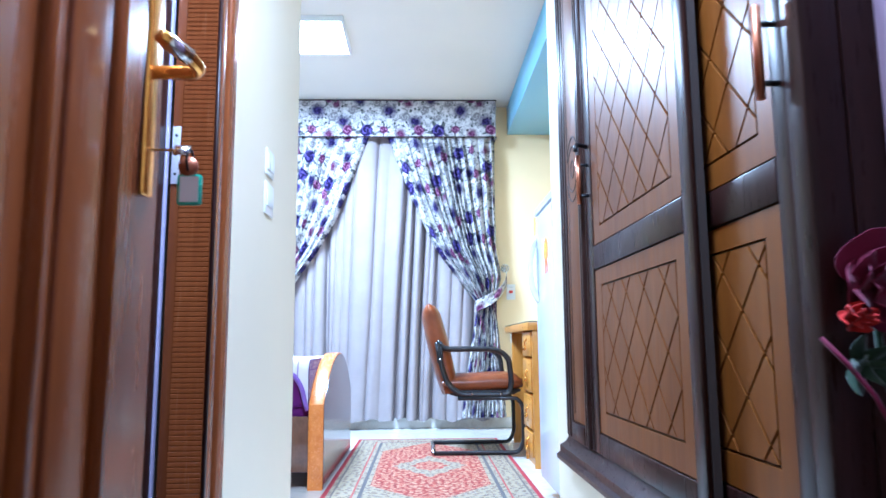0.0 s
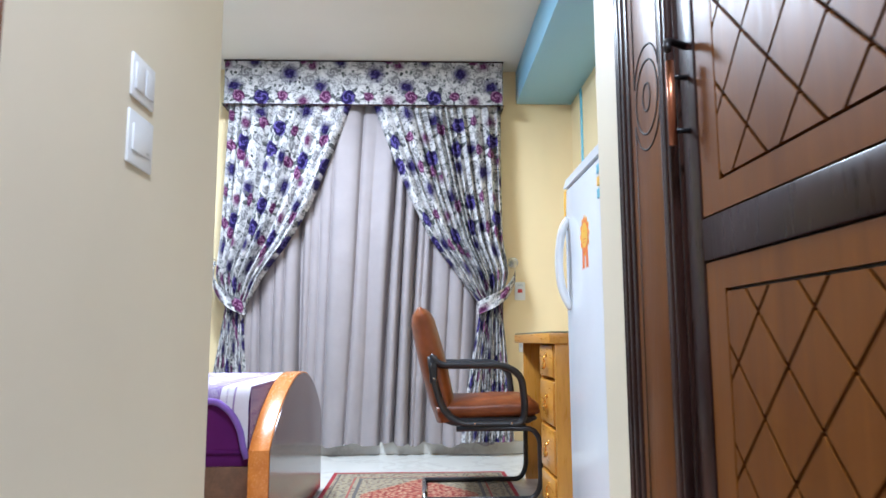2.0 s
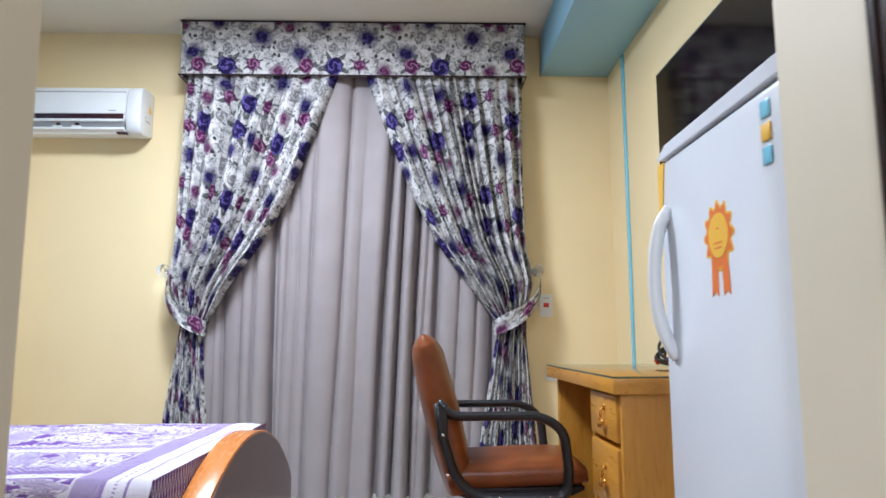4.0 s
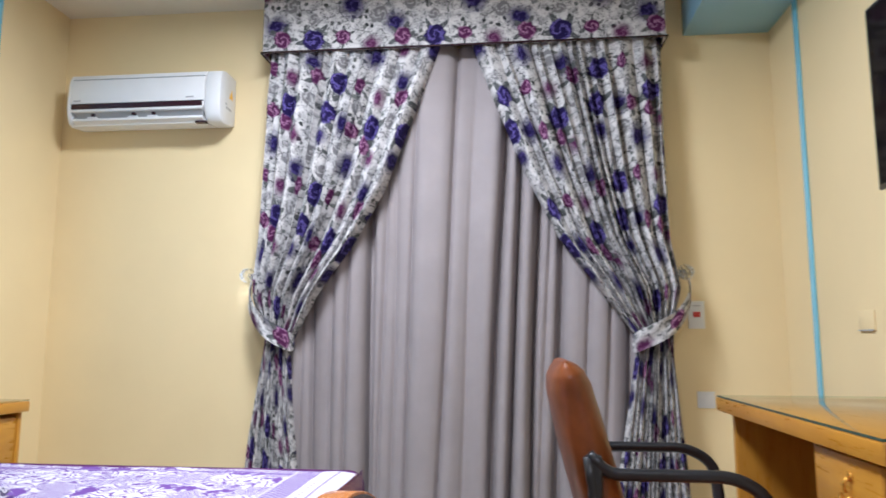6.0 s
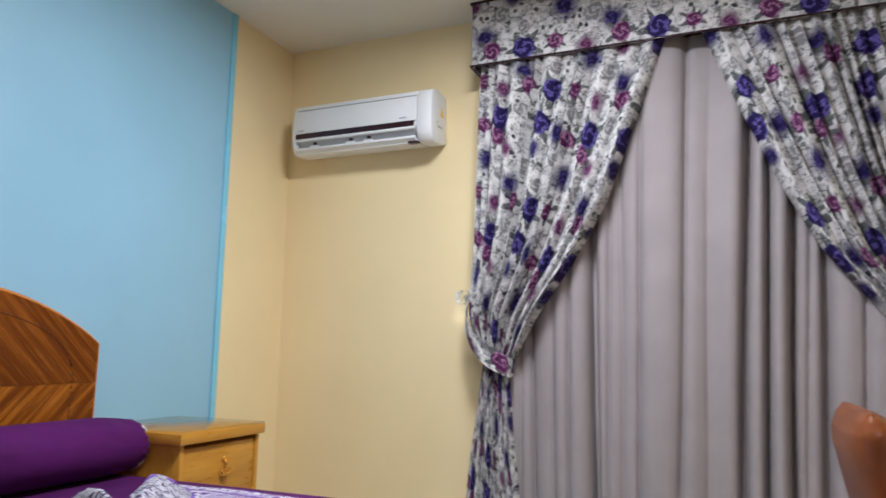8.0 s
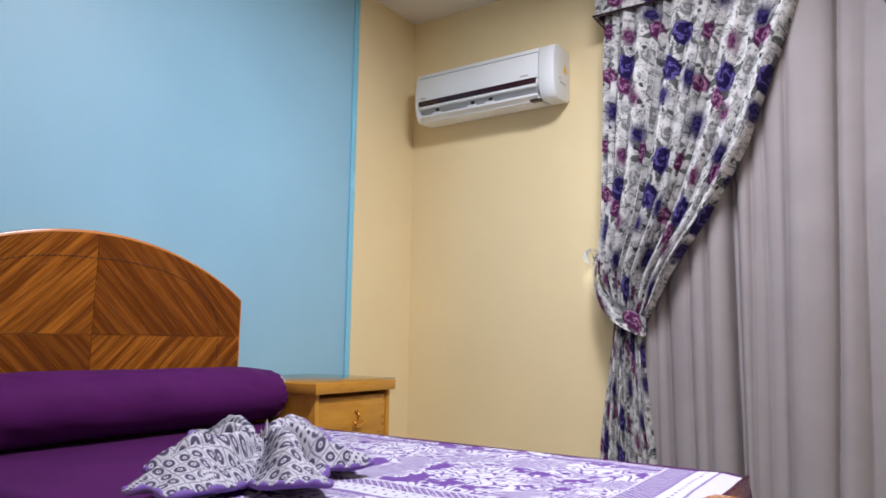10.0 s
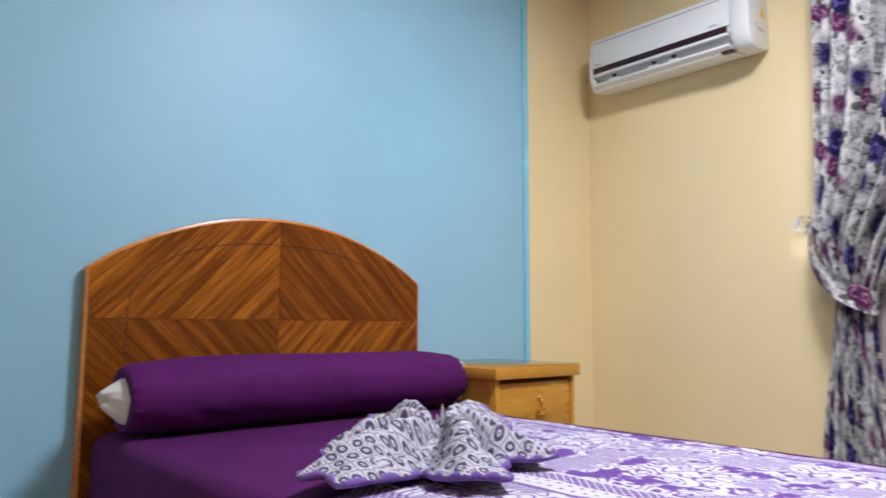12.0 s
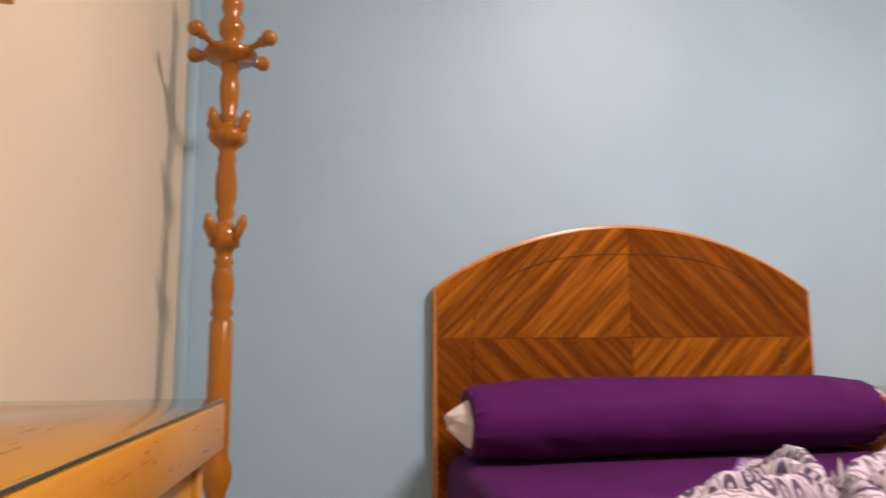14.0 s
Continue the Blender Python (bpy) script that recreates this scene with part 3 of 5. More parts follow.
structure("baseboard_3", box(E - 0.014, 3.78, 0, E, N - 0.014, 0.095, 0.004), M_SKIRT, "white stone skirting")


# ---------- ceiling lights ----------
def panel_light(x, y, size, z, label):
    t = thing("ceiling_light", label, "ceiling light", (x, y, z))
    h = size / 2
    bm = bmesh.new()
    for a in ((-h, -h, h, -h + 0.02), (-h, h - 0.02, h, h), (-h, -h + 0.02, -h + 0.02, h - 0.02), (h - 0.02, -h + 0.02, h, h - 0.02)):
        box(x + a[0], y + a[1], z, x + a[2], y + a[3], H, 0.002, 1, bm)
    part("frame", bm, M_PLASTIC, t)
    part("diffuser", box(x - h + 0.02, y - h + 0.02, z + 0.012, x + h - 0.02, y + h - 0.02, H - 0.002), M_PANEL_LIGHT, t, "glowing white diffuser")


panel_light(-0.90, 5.02, 0.60, 3.05, "square white panel light glowing on the ceiling")
# housing for the assumed corridor lamp, never in view
panel_light(0.08, 1.15, 0.40, 3.05, "unseen small square panel light added in the corridor ceiling")


# ---------- window curtains ----------
def valance():
    t = thing("curtain_valance", "box valance covered in violet floral cotton over the window", "curtain valance", (-0.445, 6.54, 2.73))
    x0, x1, y0, y1, z0, z1 = -1.551, 0.664, 6.434, N, 2.722, 3.083
    w, d = x1 - x0, y1 - y0

    def at(s, v):
        q = s * (w + 2 * d)
        z = z0 + v * (z1 - z0)
        if q < d:
            return (x0, y1 - q, z)
        if q < d + w:
            bow = 0.006 * math.sin((q - d) * 7.0) * (1 - v)
            return (x0 + q - d, y0 - bow, z)
        return (x1, y0 + q - d - w, z)
    part("face", grid(120, 6, at, lambda s, v: (s * (w + 2 * d) + 0.403, v * (z1 - z0) + 0.0), None, 0.012), M_FLORAL, t)
    part("board", box(x0 + 0.012, y0 + 0.012, z1 - 0.03, x1 - 0.012, y1, z1 - 0.004), M_PLASTIC, t)
    part("piping", tube([(x0, y1, z0), (x0 - 0.004, y0 - 0.004, z0), (x1 + 0.004, y0 - 0.004, z0), (x1, y1, z0)], 0.006, 6), M_SLOT, t, "dark piped lower edge")
    part("top_piping", tube([(x0, y1, z1), (x0 - 0.004, y0 - 0.004, z1), (x1 + 0.004, y0 - 0.004, z1), (x1, y1, z1)], 0.007, 6), M_SLOT, t, "dark piped upper edge")


valance()

L_OUT = [(2.75, -1.535), (2.24, -1.54), (1.745, -1.547), (1.36, -1.565), (1.20, -1.515), (1.13, -1.495), (0.954, -1.523), (0.62, -1.576), (0.10, -1.62)]
L_IN = [(2.75, -0.545), (2.342, -0.696), (1.941, -0.849), (1.614, -1.032), (1.359, -1.213), (1.139, -1.335), (1.077, -1.355), (0.80, -1.336), (0.558, -1.313), (0.10, -1.27)]
R_IN = [(2.75, -0.375), (2.377, -0.237), (2.007, -0.089), (1.645, 0.088), (1.387, 0.278), (1.165, 0.449), (1.102, 0.464), (0.792, 0.412), (0.489, 0.36), (0.10, 0.31)]
R_OUT = [(2.75, 0.655), (2.073, 0.652), (1.644, 0.661), (1.386, 0.70), (1.227, 0.655), (1.039, 0.653), (0.791, 0.678), (0.517, 0.702), (0.10, 0.73)]


def floral_panel(outer, inner, seed, side):
    rnd = random.Random(seed)
    n = 13
    edges = [0.0]
    for _ in range(n):
        edges.append(edges[-1] + rnd.choice((0.55, 0.8, 1.2, 1.6)))
    edges = [e / edges[-1] for e in edges]
    depth = [rnd.uniform(0.75, 1.2) for _ in range(n)]
    sway = [rnd.uniform(-0.4, 0.4) for _ in range(n)]
    x_mid = (outer[0][1] + inner[0][1]) / 2
    t = thing("floral_curtain", "violet floral cotton curtain tied back beside the window", "curtain", (x_mid, 6.46, 0.10), "pair of floral curtains")

    def at(s, v):
        z = 2.75 - v * 2.64
        a, b = curve(outer, z), curve(inner, z)
        k = next(i for i in range(n) if s <= edges[i + 1] + 1e-9)
        q = (s - edges[k]) / (edges[k + 1] - edges[k])
        pleat = math.sin(math.pi * min(1.0, max(0.0, q))) ** 0.32
        tight = 1 - min(1, abs(z - 1.13) / 0.5)
        amp = 0.054 + 0.036 * min(1.0, (2.75 - z) / 0.3)
        amp *= 1 - 0.5 * min(1.0, max(0.0, (1.45 - z) / 0.35))
        lean = 0.010 * math.sin(2 * math.pi * q + sway[k])
        x = a + (b - a) * s + (b - a) * lean
        y = 6.505 - amp * depth[k] * pleat + 0.004 * math.sin(9 * z + 5 * k) - 0.030 * math.sin(math.pi * s) * tight
        y += 0.08 * (1 - min(1.0, s / 0.12)) ** 1.4  # the outer edge returns to the wall
        # the cloth bellies out a little over the tie
        y -= 0.020 * math.exp(-((z - 1.45) / 0.22) ** 2)
        return (x, min(y, 6.628), z)
    bm = grid(176, 70, at, lambda s, v: (side * s * 1.20 + seed * 1.7, 2.64 * (1 - v) + 0.25 * s), None, 0.003)
    part("cloth", bm, M_FLORAL, t)
    xo, xi = curve(outer, 1.2), curve(inner, 1.12)
    sg = -1 if side > 0 else 1
    kx = xo + sg * 0.095
    path = [(kx, 6.56, 1.42), (kx - sg * 0.01, 6.50, 1.34), (xo + sg * 0.01, 6.415, 1.23), ((xo + xi) / 2, 6.385, 1.165), (xi - sg * 0.01, 6.41, 1.115), (xi - sg * 0.022, 6.46, 1.11), (xi, 6.51, 1.13)]
    path = bend(path, 5, 0.08)
    m = len(path) - 1

    def band(s, v):
        i = min(m - 1, int(s * m)); f = s * m - i
        p = path[i].lerp(path[i + 1], f)
        wob = 0.006 * math.sin(16 * s + 7 * v)
        return (p.x, p.y - wob, p.z + (v - 0.5) * (0.062 + 0.045 * math.sin(math.pi * s)))
    part("tieback", grid(48, 5, band, lambda s, v: (s * 0.50 + seed * 0.37, v * 0.12 + 1.245), None, 0.004), M_FLORAL, t, "gathered floral tieback band")
    return kx


def tie_knob(x):
    t = thing("curtain_holdback", "clear crystal curtain holdback on the yellow wall", "curtain holdback", (x, N, 1.48), "curtain holdbacks")
    part("base", tube([(x, N, 1.48), (x, N - 0.012, 1.48), (x, N - 0.014, 1.48), (x, N - 0.05, 1.48)], [0.022, 0.022, 0.009, 0.009], 14), M_CHROME, t)
    bm = bmesh.new()
    bmesh.ops.create_icosphere(bm, subdivisions=2, radius=0.043, matrix=Matrix.Translation((x, N - 0.082, 1.48)))
    part("crystal", bm, M_CRYSTAL, t, "", False)
    part("petals", tube([(x + 0.03 * math.cos(a), N - 0.055, 1.48 + 0.03 * math.sin(a)) for a in [i * math.tau / 12 for i in range(12)]], 0.006, 6, None, True), M_PLASTIC, t)


floral_panel(L_OUT, L_IN, 3, 1)
floral_panel(R_OUT, R_IN, 8, -1)
tie_knob(-1.635)
tie_knob(0.738)


def drape():
    t = thing("inner_curtain", "plain grey taupe curtain closed across the window", "curtain", (-0.42, 6.54, 0.1))
    # broad smooth folds parted by narrow valleys: where, and how deep
    valleys = ((-1.47, 0.35), (-1.40, 0.5), (-1.31, 0.3), (-1.25, 0.55), (-1.13, 0.4), (-1.06, 0.5), (-0.935, 1.1), (-0.865, 0.35), (-0.80, 0.25), (-0.71, 0.5), (-0.515, 0.6), (-0.40, 0.2),
               (-0.237, 1.2), (-0.145, 0.9), (-0.035, 0.9), (0.02, 0.35), (0.09, 0.9), (0.24, 0.45), (0.34, 0.3), (0.45, 0.45), (0.60, 0.4))

    def at(s, v):
        x, z = -1.44 + s * 2.01, 2.76 - v * 2.675
        lean = 0.048 * (z - 1.4) * min(1.0, max(0.0, (x + 0.95) / 0.4))
        xx = x - lean + 0.004 * math.sin(2.2 * z + 6 * x)
        y = 6.522 + 0.024 * math.sin(14.0 * xx + 0.5 * z) + 0.005 * math.sin(31 * xx + 0.8 * z)
        for i, (c, low) in enumerate(valleys):
            d = abs(xx - c - 0.006 * math.sin(1.7 * z + 2.4 * i))
            if d < 0.08:
                fade = min(1.0, 0.35 + 0.65 * (2.76 - z) / 0.8) if low < 0.6 else 1.0
                sharp = 0.100 * math.exp(-(d / 0.017) ** 2) if low > 0.6 else 0.048 * math.exp(-(d / 0.013) ** 2)
                y += low * fade * (sharp + 0.040 * math.exp(-(d / 0.040) ** 2))
        zz = z + (0.012 * math.sin(21 * x) + 0.006 * math.sin(47 * x)) * max(0, v - 0.93) / 0.07
        return (x, min(y, 6.638), zz)
    part("cloth", grid(520, 26, at, None, None, 0.003), M_DRAPE, t)


drape()


# ---------- air conditioner ----------
def air_conditioner():
    x0, x1, z0, z1, yb = -2.69, -1.776, 2.336, 2.652, N
    t = thing("air_conditioner", "white split air conditioner high on the yellow wall", "air conditioner", (-2.22, N, z0))
    xf = x1 - 0.105
    # the cabinet, cut back under the front panel for the air outlet
    prof = [(yb, z0 + 0.030), (yb, z1), (yb - 0.150, z1), (yb - 0.196, z1 - 0.018), (yb - 0.214, z1 - 0.060), (yb - 0.222, z0 + 0.088), (yb - 0.170, z0 + 0.060), (yb - 0.165, z0 + 0.034), (yb - 0.190, z0 + 0.022), (yb - 0.182, z0 + 0.004), (yb - 0.150, z0), (yb - 0.05, z0 + 0.012)]
    part("body", prism(prof, "x", x0 + 0.022, xf + 0.01, 0.002), M_PLASTIC, t)
    cap = [(yb, z0 + 0.030), (yb, z1), (yb - 0.150, z1), (yb - 0.196, z1 - 0.018), (yb - 0.216, z1 - 0.060), (yb - 0.226, z0 + 0.110), (yb - 0.216, z0 + 0.050), (yb - 0.196, z0 + 0.014), (yb - 0.165, z0), (yb - 0.05, z0 + 0.012)]
    part("end_cap", prism(cap, "x", xf + 0.01, x1, 0.016), M_PLASTIC, t, "rounded white end cap")
    part("end_cap", prism(cap, "x", x0, x0 + 0.032, 0.012), M_PLASTIC, t, "rounded white end cap")
    part("front_panel", prism([(yb - 0.214, z1 - 0.052), (yb - 0.224, z1 - 0.056), (yb - 0.232, z0 + 0.120), (yb - 0.220, z0 + 0.118)], "x", x0 + 0.030, xf + 0.012, 0.002), M_PLASTIC, t)
    part("stripe", prism([(yb - 0.220, z0 + 0.117), (yb - 0.2335, z0 + 0.117), (yb - 0.232, z0 + 0.088), (yb - 0.218, z0 + 0.088)], "x", x0 + 0.036, xf, 0.001), M_SLOT, t, "dark maroon trim strip")
    part("lip", box(x0 + 0.036, yb - 0.231, z0 + 0.072, xf, yb - 0.205, z0 + 0.087, 0.003), M_PLASTIC, t)
    part("outlet", prism([(yb - 0.212, z0 + 0.072), (yb - 0.168, z0 + 0.062), (yb - 0.163, z0 + 0.030), (yb - 0.172, z0 + 0.028)], "x", x0 + 0.05, xf - 0.004), M_GREY, t, "grey open air outlet")
    part("louver", prism([(yb - 0.168, z0 + 0.030), (yb - 0.205, z0 + 0.040), (yb - 0.214, z0 + 0.024), (yb - 0.180, z0 + 0.008)], "x", x0 + 0.036, xf, 0.003), M_PLASTIC, t, "tilted white louver")
    for fx in (0.17, 0.46, 0.60):
        part("vane", box(x0 + fx * 0.84, yb - 0.208, z0 + 0.052, x0 + fx * 0.84 + 0.024, yb - 0.18, z0 + 0.073, 0.004), M_SLOT, t, "dark louver pivot")
        part("vane_arm", box(x0 + fx * 0.84 - 0.03, yb - 0.198, z0 + 0.036, x0 + fx * 0.84 + 0.03, yb - 0.178, z0 + 0.054, 0.004), M_PLASTIC, t)
    part("seam", box(x0 + 0.03, yb - 0.2165, z1 - 0.050, xf + 0.01, yb - 0.200, z1 - 0.0465), M_GREY, t, "thin panel seam")
    part("hinge_notch", box(xf - 0.05, yb - 0.196, z0 + 0.001, xf + 0.012, yb - 0.16, z0 + 0.012, 0.002), M_SLOT, t, "dark notch at the louver end")
    part("logo", box(x0 + 0.05, yb - 0.2345, z0 + 0.132, x0 + 0.09, yb - 0.229, z0 + 0.140), M_GREY, t)
    part("mark", box(xf - 0.09, yb - 0.2340, z0 + 0.136, xf - 0.045, yb - 0.229, z0 + 0.143), M_GREY, t)
    part("warning_label", prism([(yb - 0.10, z0 + 0.17), (yb - 0.05, z0 + 0.17), (yb - 0.075, z0 + 0.225)], "x", x1, x1 + 0.0015), M_YSTICK, t, "yellow triangular warning label")
    for k, (a, b) in enumerate(((0.15, 0.135), (0.14, 0.07))):
        part("side_label", box(x1, yb - a, z0 + 0.118 - 0.02 * k, x1 + 0.0012, yb - b, z0 + 0.128 - 0.02 * k), M_GREY, t)


air_conditioner()


# ---------- bedside cabinet ----------
def drawer_pull(parent, x, y, z, facing, sign=1):
    """Drop pull on a keyhole plate; facing: 'x' or 'y'."""
    def p(a, b, c):
        a *= sign
        return (x + a, y + b, z + c) if facing == "x" else (x + b, y + a, z + c)
    part("pull_plate", tube([p(0, 0, 0.03), p(0.004, 0, 0.03), p(0.006, 0, 0.03)], [0.012, 0.012, 0.006], 10), M_BRASS, parent)
    part("pull_chain", tube([p(0.006, 0, 0.03), p(0.014, 0.006, 0.012), p(0.012, 0.002, -0.008)], 0.0045, 6), M_BRASS, parent)
    part("pull_bowl", tube([p(0.012, -0.028, -0.012), p(0.016, -0.02, -0.026), p(0.017, 0, -0.033), p(0.016, 0.02, -0.026), p(0.012, 0.028, -0.012)], [0.004, 0.008, 0.010, 0.008, 0.004], 8), M_BRASS, parent)


def bedside_cabinet():
    x0, x1, y0, y1, z1 = W + 0.015, -2.344, 5.296, 5.794, 0.850
    t = thing("bedside_cabinet", "honey wooden bedside cabinet with glass top and brass pulls", "bedside cabinet", (-2.59, 5.56, 0))
    part("top", box(x0, y0 - 0.02, z1 - 0.045, x1 + 0.02, y1 + 0.02, z1, 0.004), M_ORANGE_Y, t)
    part("glass", pane(x0 + 0.003, y0 - 0.017, z1 + 0.0015, x1 + 0.017, y1 + 0.017, z1 + 0.0075), M_GLASS, t, "greenish glass sheet")
    for n, a, b in (("side", y0, y0 + 0.022), ("side", y1 - 0.022, y1)):
        part(n, box(x0, a, 0.0, x1, b, z1 - 0.045, 0.002), M_ORANGE_Z, t)
    part("back", box(x0, y0 + 0.022, 0.03, x0 + 0.01, y1 - 0.022, z1 - 0.045), M_ORANGE_Z, t)
    part("plinth", box(x0 + 0.01, y0 + 0.022, 0.0, x1 - 0.01, y1 - 0.022, 0.08), M_ORANGE_Y, t)
    for k in range(3):
        zb = 0.092 + k * 0.238
        d = part("drawer", box(x0 + 0.03, y0 + 0.026, zb, x1 - 0.006, y1 - 0.026, zb + 0.217, 0.004), M_ORANGE_Y, t)
        drawer_pull(d, x1 - 0.006, (y0 + y1) / 2 + 0.02, zb + 0.12, "x")
    for k in range(1, 3):
        part("rail", box(x0 + 0.03, y0 + 0.022, 0.071 + k * 0.238, x1, y1 - 0.022, 0.090 + k * 0.238, 0.002), M_ORANGE_Y, t)


bedside_cabinet()


# ---------- bed ----------
BY0, BY1, HX = 3.903, 5.286, -2.809


def arch(y0, y1, shoulder, peak, n=28, base=0.0):
    """Outline with straight sides and a flat arched top."""
    out = [(y0, base), (y1, base)]
    for i in range(n + 1):
        a = i / n
        y = y1 + (y0 - y1) * a
        out.append((y, shoulder + (peak - shoulder) * (1 - abs(2 * a - 1) ** 2.0) ** 0.92))
    return out


def bed():
    t = thing("double_bed", "wooden double bed with arched marquetry headboard and purple sheet", "bed", (-1.72, 4.6, 0))
    hb = part("headboard", prism(arch(BY0, BY1, 1.204, 1.428), "x", W + 0.004, HX - 0.005, 0.006), M_BED_EDGE, t, "arched striped veneer headboard")
    mid, seam = 4.588, 1.039
    def top(y):
        a = (BY1 - y) / (BY1 - BY0)
        return 1.204 + 0.224 * (1 - abs(2 * a - 1) ** 2.0) ** 0.92 - 0.012
    for lo, hi, up, mat in ((BY0 + 0.012, mid - 0.001, True, M_VENEER_A), (mid + 0.001, BY1 - 0.012, True, M_VENEER_B), (BY0 + 0.012, mid - 0.001, False, M_VENEER_B), (mid + 0.001, BY1 - 0.012, False, M_VENEER_A)):
        if up:
            ys = [hi + (lo - hi) * i / 16 for i in range(17)]
            o = [(lo, seam + 0.001), (hi, seam + 0.001)] + [(y, top(y)) for y in ys]
        else:
            o = [(lo, 0.35), (hi, 0.35), (hi, seam - 0.001), (lo, seam - 0.001)]
        part("veneer", prism(o, "x", HX - 0.005, HX), mat, hb, "diagonal striped veneer")
    # stitched inlay line that follows the arch
    bm = bmesh.new()
    m = 58
    pts = []
    for i in range(m + 1):
        a = i / m
        y = BY0 + 0.13 + (BY1 - BY0 - 0.26) * a
        z = 1.09 + 0.235 * (1 - abs(2 * a - 1) ** 2.6) ** 0.6
        pts.append((y, z))
    for (ya, za), (yb, zb) in zip(pts, pts[1:]):
        ym, zm = (ya + yb) / 2, (za + zb) / 2
        tube([(HX + 0.0005, ya + (yb - ya) * 0.15, za + (zb - za) * 0.15), (HX + 0.0005, ya + (yb - ya) * 0.7, za + (zb - za) * 0.7)], 0.0022, 4, bm)
    for ya in (pts[0][0], pts[-1][0]):
        for k in range(16):
            z = 1.08 - k * 0.024
            tube([(HX + 0.0005, ya, z), (HX + 0.0005, ya, z - 0.014)], 0.0022, 4, bm)
    tagged(part("inlay", bm, M_GROOVE, hb, "fine dashed inlay line"), kind="stuff")
    # footboard: thick lacquered board
    FX0, FX1 = -0.662, -0.578
    fb = part("footboard", prism(arch(3.905, 5.335, 0.450, 0.722, 30), "x", FX0, FX1 - 0.003, 0.004), M_BED_EDGE, t, "bright orange arched footboard edge")
    part("facing", prism(arch(3.911, 5.329, 0.445, 0.714, 30, 0.004), "x", FX1 - 0.003, FX1), M_BED_FACE, fb, "glossy brown veneer face")
    for y0, y1 in ((3.93, 3.955), (5.265, 5.29)):
        part("side_rail", box(HX, y0, 0.09, FX0, y1, 0.385, 0.004), M_BED_FACE, t, "brown wooden side rail")
    for x, y in ((-2.74, 3.97), (-2.74, 5.22), (-1.7, 3.97), (-1.7, 5.22)):
        part("leg", box(x - 0.03, y - 0.03, 0, x + 0.03, y + 0.03, 0.10), M_BED_FACE, t)
    part("slat_base", box(HX, 3.955, 0.30, FX0, 5.265, 0.36), M_BED_FACE, t)


bed()


def mattress():
    t = thing("mattress", "thick mattress under a smooth deep purple fitted sheet", "mattress", (-1.73, 4.6, 0.36))
    x0, x1, y0, y1, z0, z1 = HX + 0.003, -0.666, 3.935, 5.292, 0.386, 0.682
    part("core", box(x0, y0 + 0.012, z0 - 0.022, x1, y1 - 0.012, 0.45, 0.01), M_PURPLE, t)
    part("sheet", box(x0, y0, 0.405, x1, y1, z1, 0.055, 5), M_PURPLE, t, "smooth deep purple fitted sheet")
    part("sheet_hem", tube([(x0 + 0.01, y0 + 0.004, 0.44), (x1 - 0.01, y0 + 0.004, 0.44)], 0.008, 8), M_PURPLE, t)


mattress()


def bolster():
    t = thing("bolster_pillow", "long bolster pillow in a purple case with white ends", "pillow", (-2.60, 4.6, 0.745))
    cx, cz, r = -2.60, 0.794, 0.118
    y0, y1, n, k = 3.965, 5.285, 110, 48
    bm = bmesh.new()
    rings = []
    for i in range(n + 1):
        a = i / n
        y = y0 + (y1 - y0) * a
        rr = r * (0.80 + 0.20 * min(1, 8 * a, 8 * (1 - a)) ** 0.5) * (1.015 - 0.03 * a)
        ring = []
        for j in range(k):
            q = j * math.tau / k
            cq, sq = math.cos(q), math.sin(q)
            crease = max(0.0, noise.noise((a * 5 + cq, a * 11 + 2.5 * sq, 3.0 * cq))) ** 1.5
            pucker = 0.035 * math.sin(19 * q) * (math.exp(-a * 26) + math.exp(-(1 - a) * 26))
            wob = 1 + 0.03 * noise.noise((a * 4, cq * 1.5, sq * 1.5)) - 0.10 * crease + pucker + 0.012 * noise.noise((a * 30, cq * 5, sq * 5))
            zz = rr * wob * math.sin(q)
            if zz < 0:
                zz *= 0.95
            ring.append(bm.verts.new((cx + rr * 1.12 * wob * math.cos(q), y, cz + zz + 0.008 * math.sin(3 * a))))
        rings.append(ring)
    for a, b in zip(rings, rings[1:]):
        for j in range(k):
            bm.faces.new((a[j], a[(j + 1) % k], b[(j + 1) % k], b[j]))
    bm.faces.new(rings[0]); bm.faces.new(list(reversed(rings[-1])))
    bmesh.ops.recalc_face_normals(bm, faces=list(bm.faces))
    part("case", bm, M_PURPLE, t, "deep purple pillow case")
    for y, s in ((y0, -1), (y1, 1)):
        bm = bmesh.new()
        rings = []
        for i in range(19):
            a = i / 18
            rr = r * (0.70 * (1 - 0.72 * a ** 1.3) if s < 0 else 0.76 * (1 - 0.50 * a ** 2.2))
            rings.append([bm.verts.new((cx + 1.1 * rr * (1 + 0.05 * math.sin(7 * q + 2 * a) + 0.03 * math.sin(13 * q)) * math.cos(q), y + s * (-0.03 + (0.085 if s < 0 else 0.115) * a) * (1 + 0.18 * math.sin(3 * q + s)), cz - 0.012 + 0.022 * a + rr * (1 + 0.06 * math.sin(5 * q + a) + 0.03 * math.sin(11 * q)) * math.sin(q))) for q in [j * math.tau / 56 for j in range(56)]])
        for a, b in zip(rings, rings[1:]):
            for j in range(56):
                bm.faces.new((a[j], a[(j + 1) % 56], b[(j + 1) % 56], b[j]))
        bm.faces.new(rings[-1])
        bmesh.ops.recalc_face_normals(bm, faces=list(bm.faces))
        part("pillow_end", bm, M_PILLOW, t, "crumpled white pillow end")


bolster()


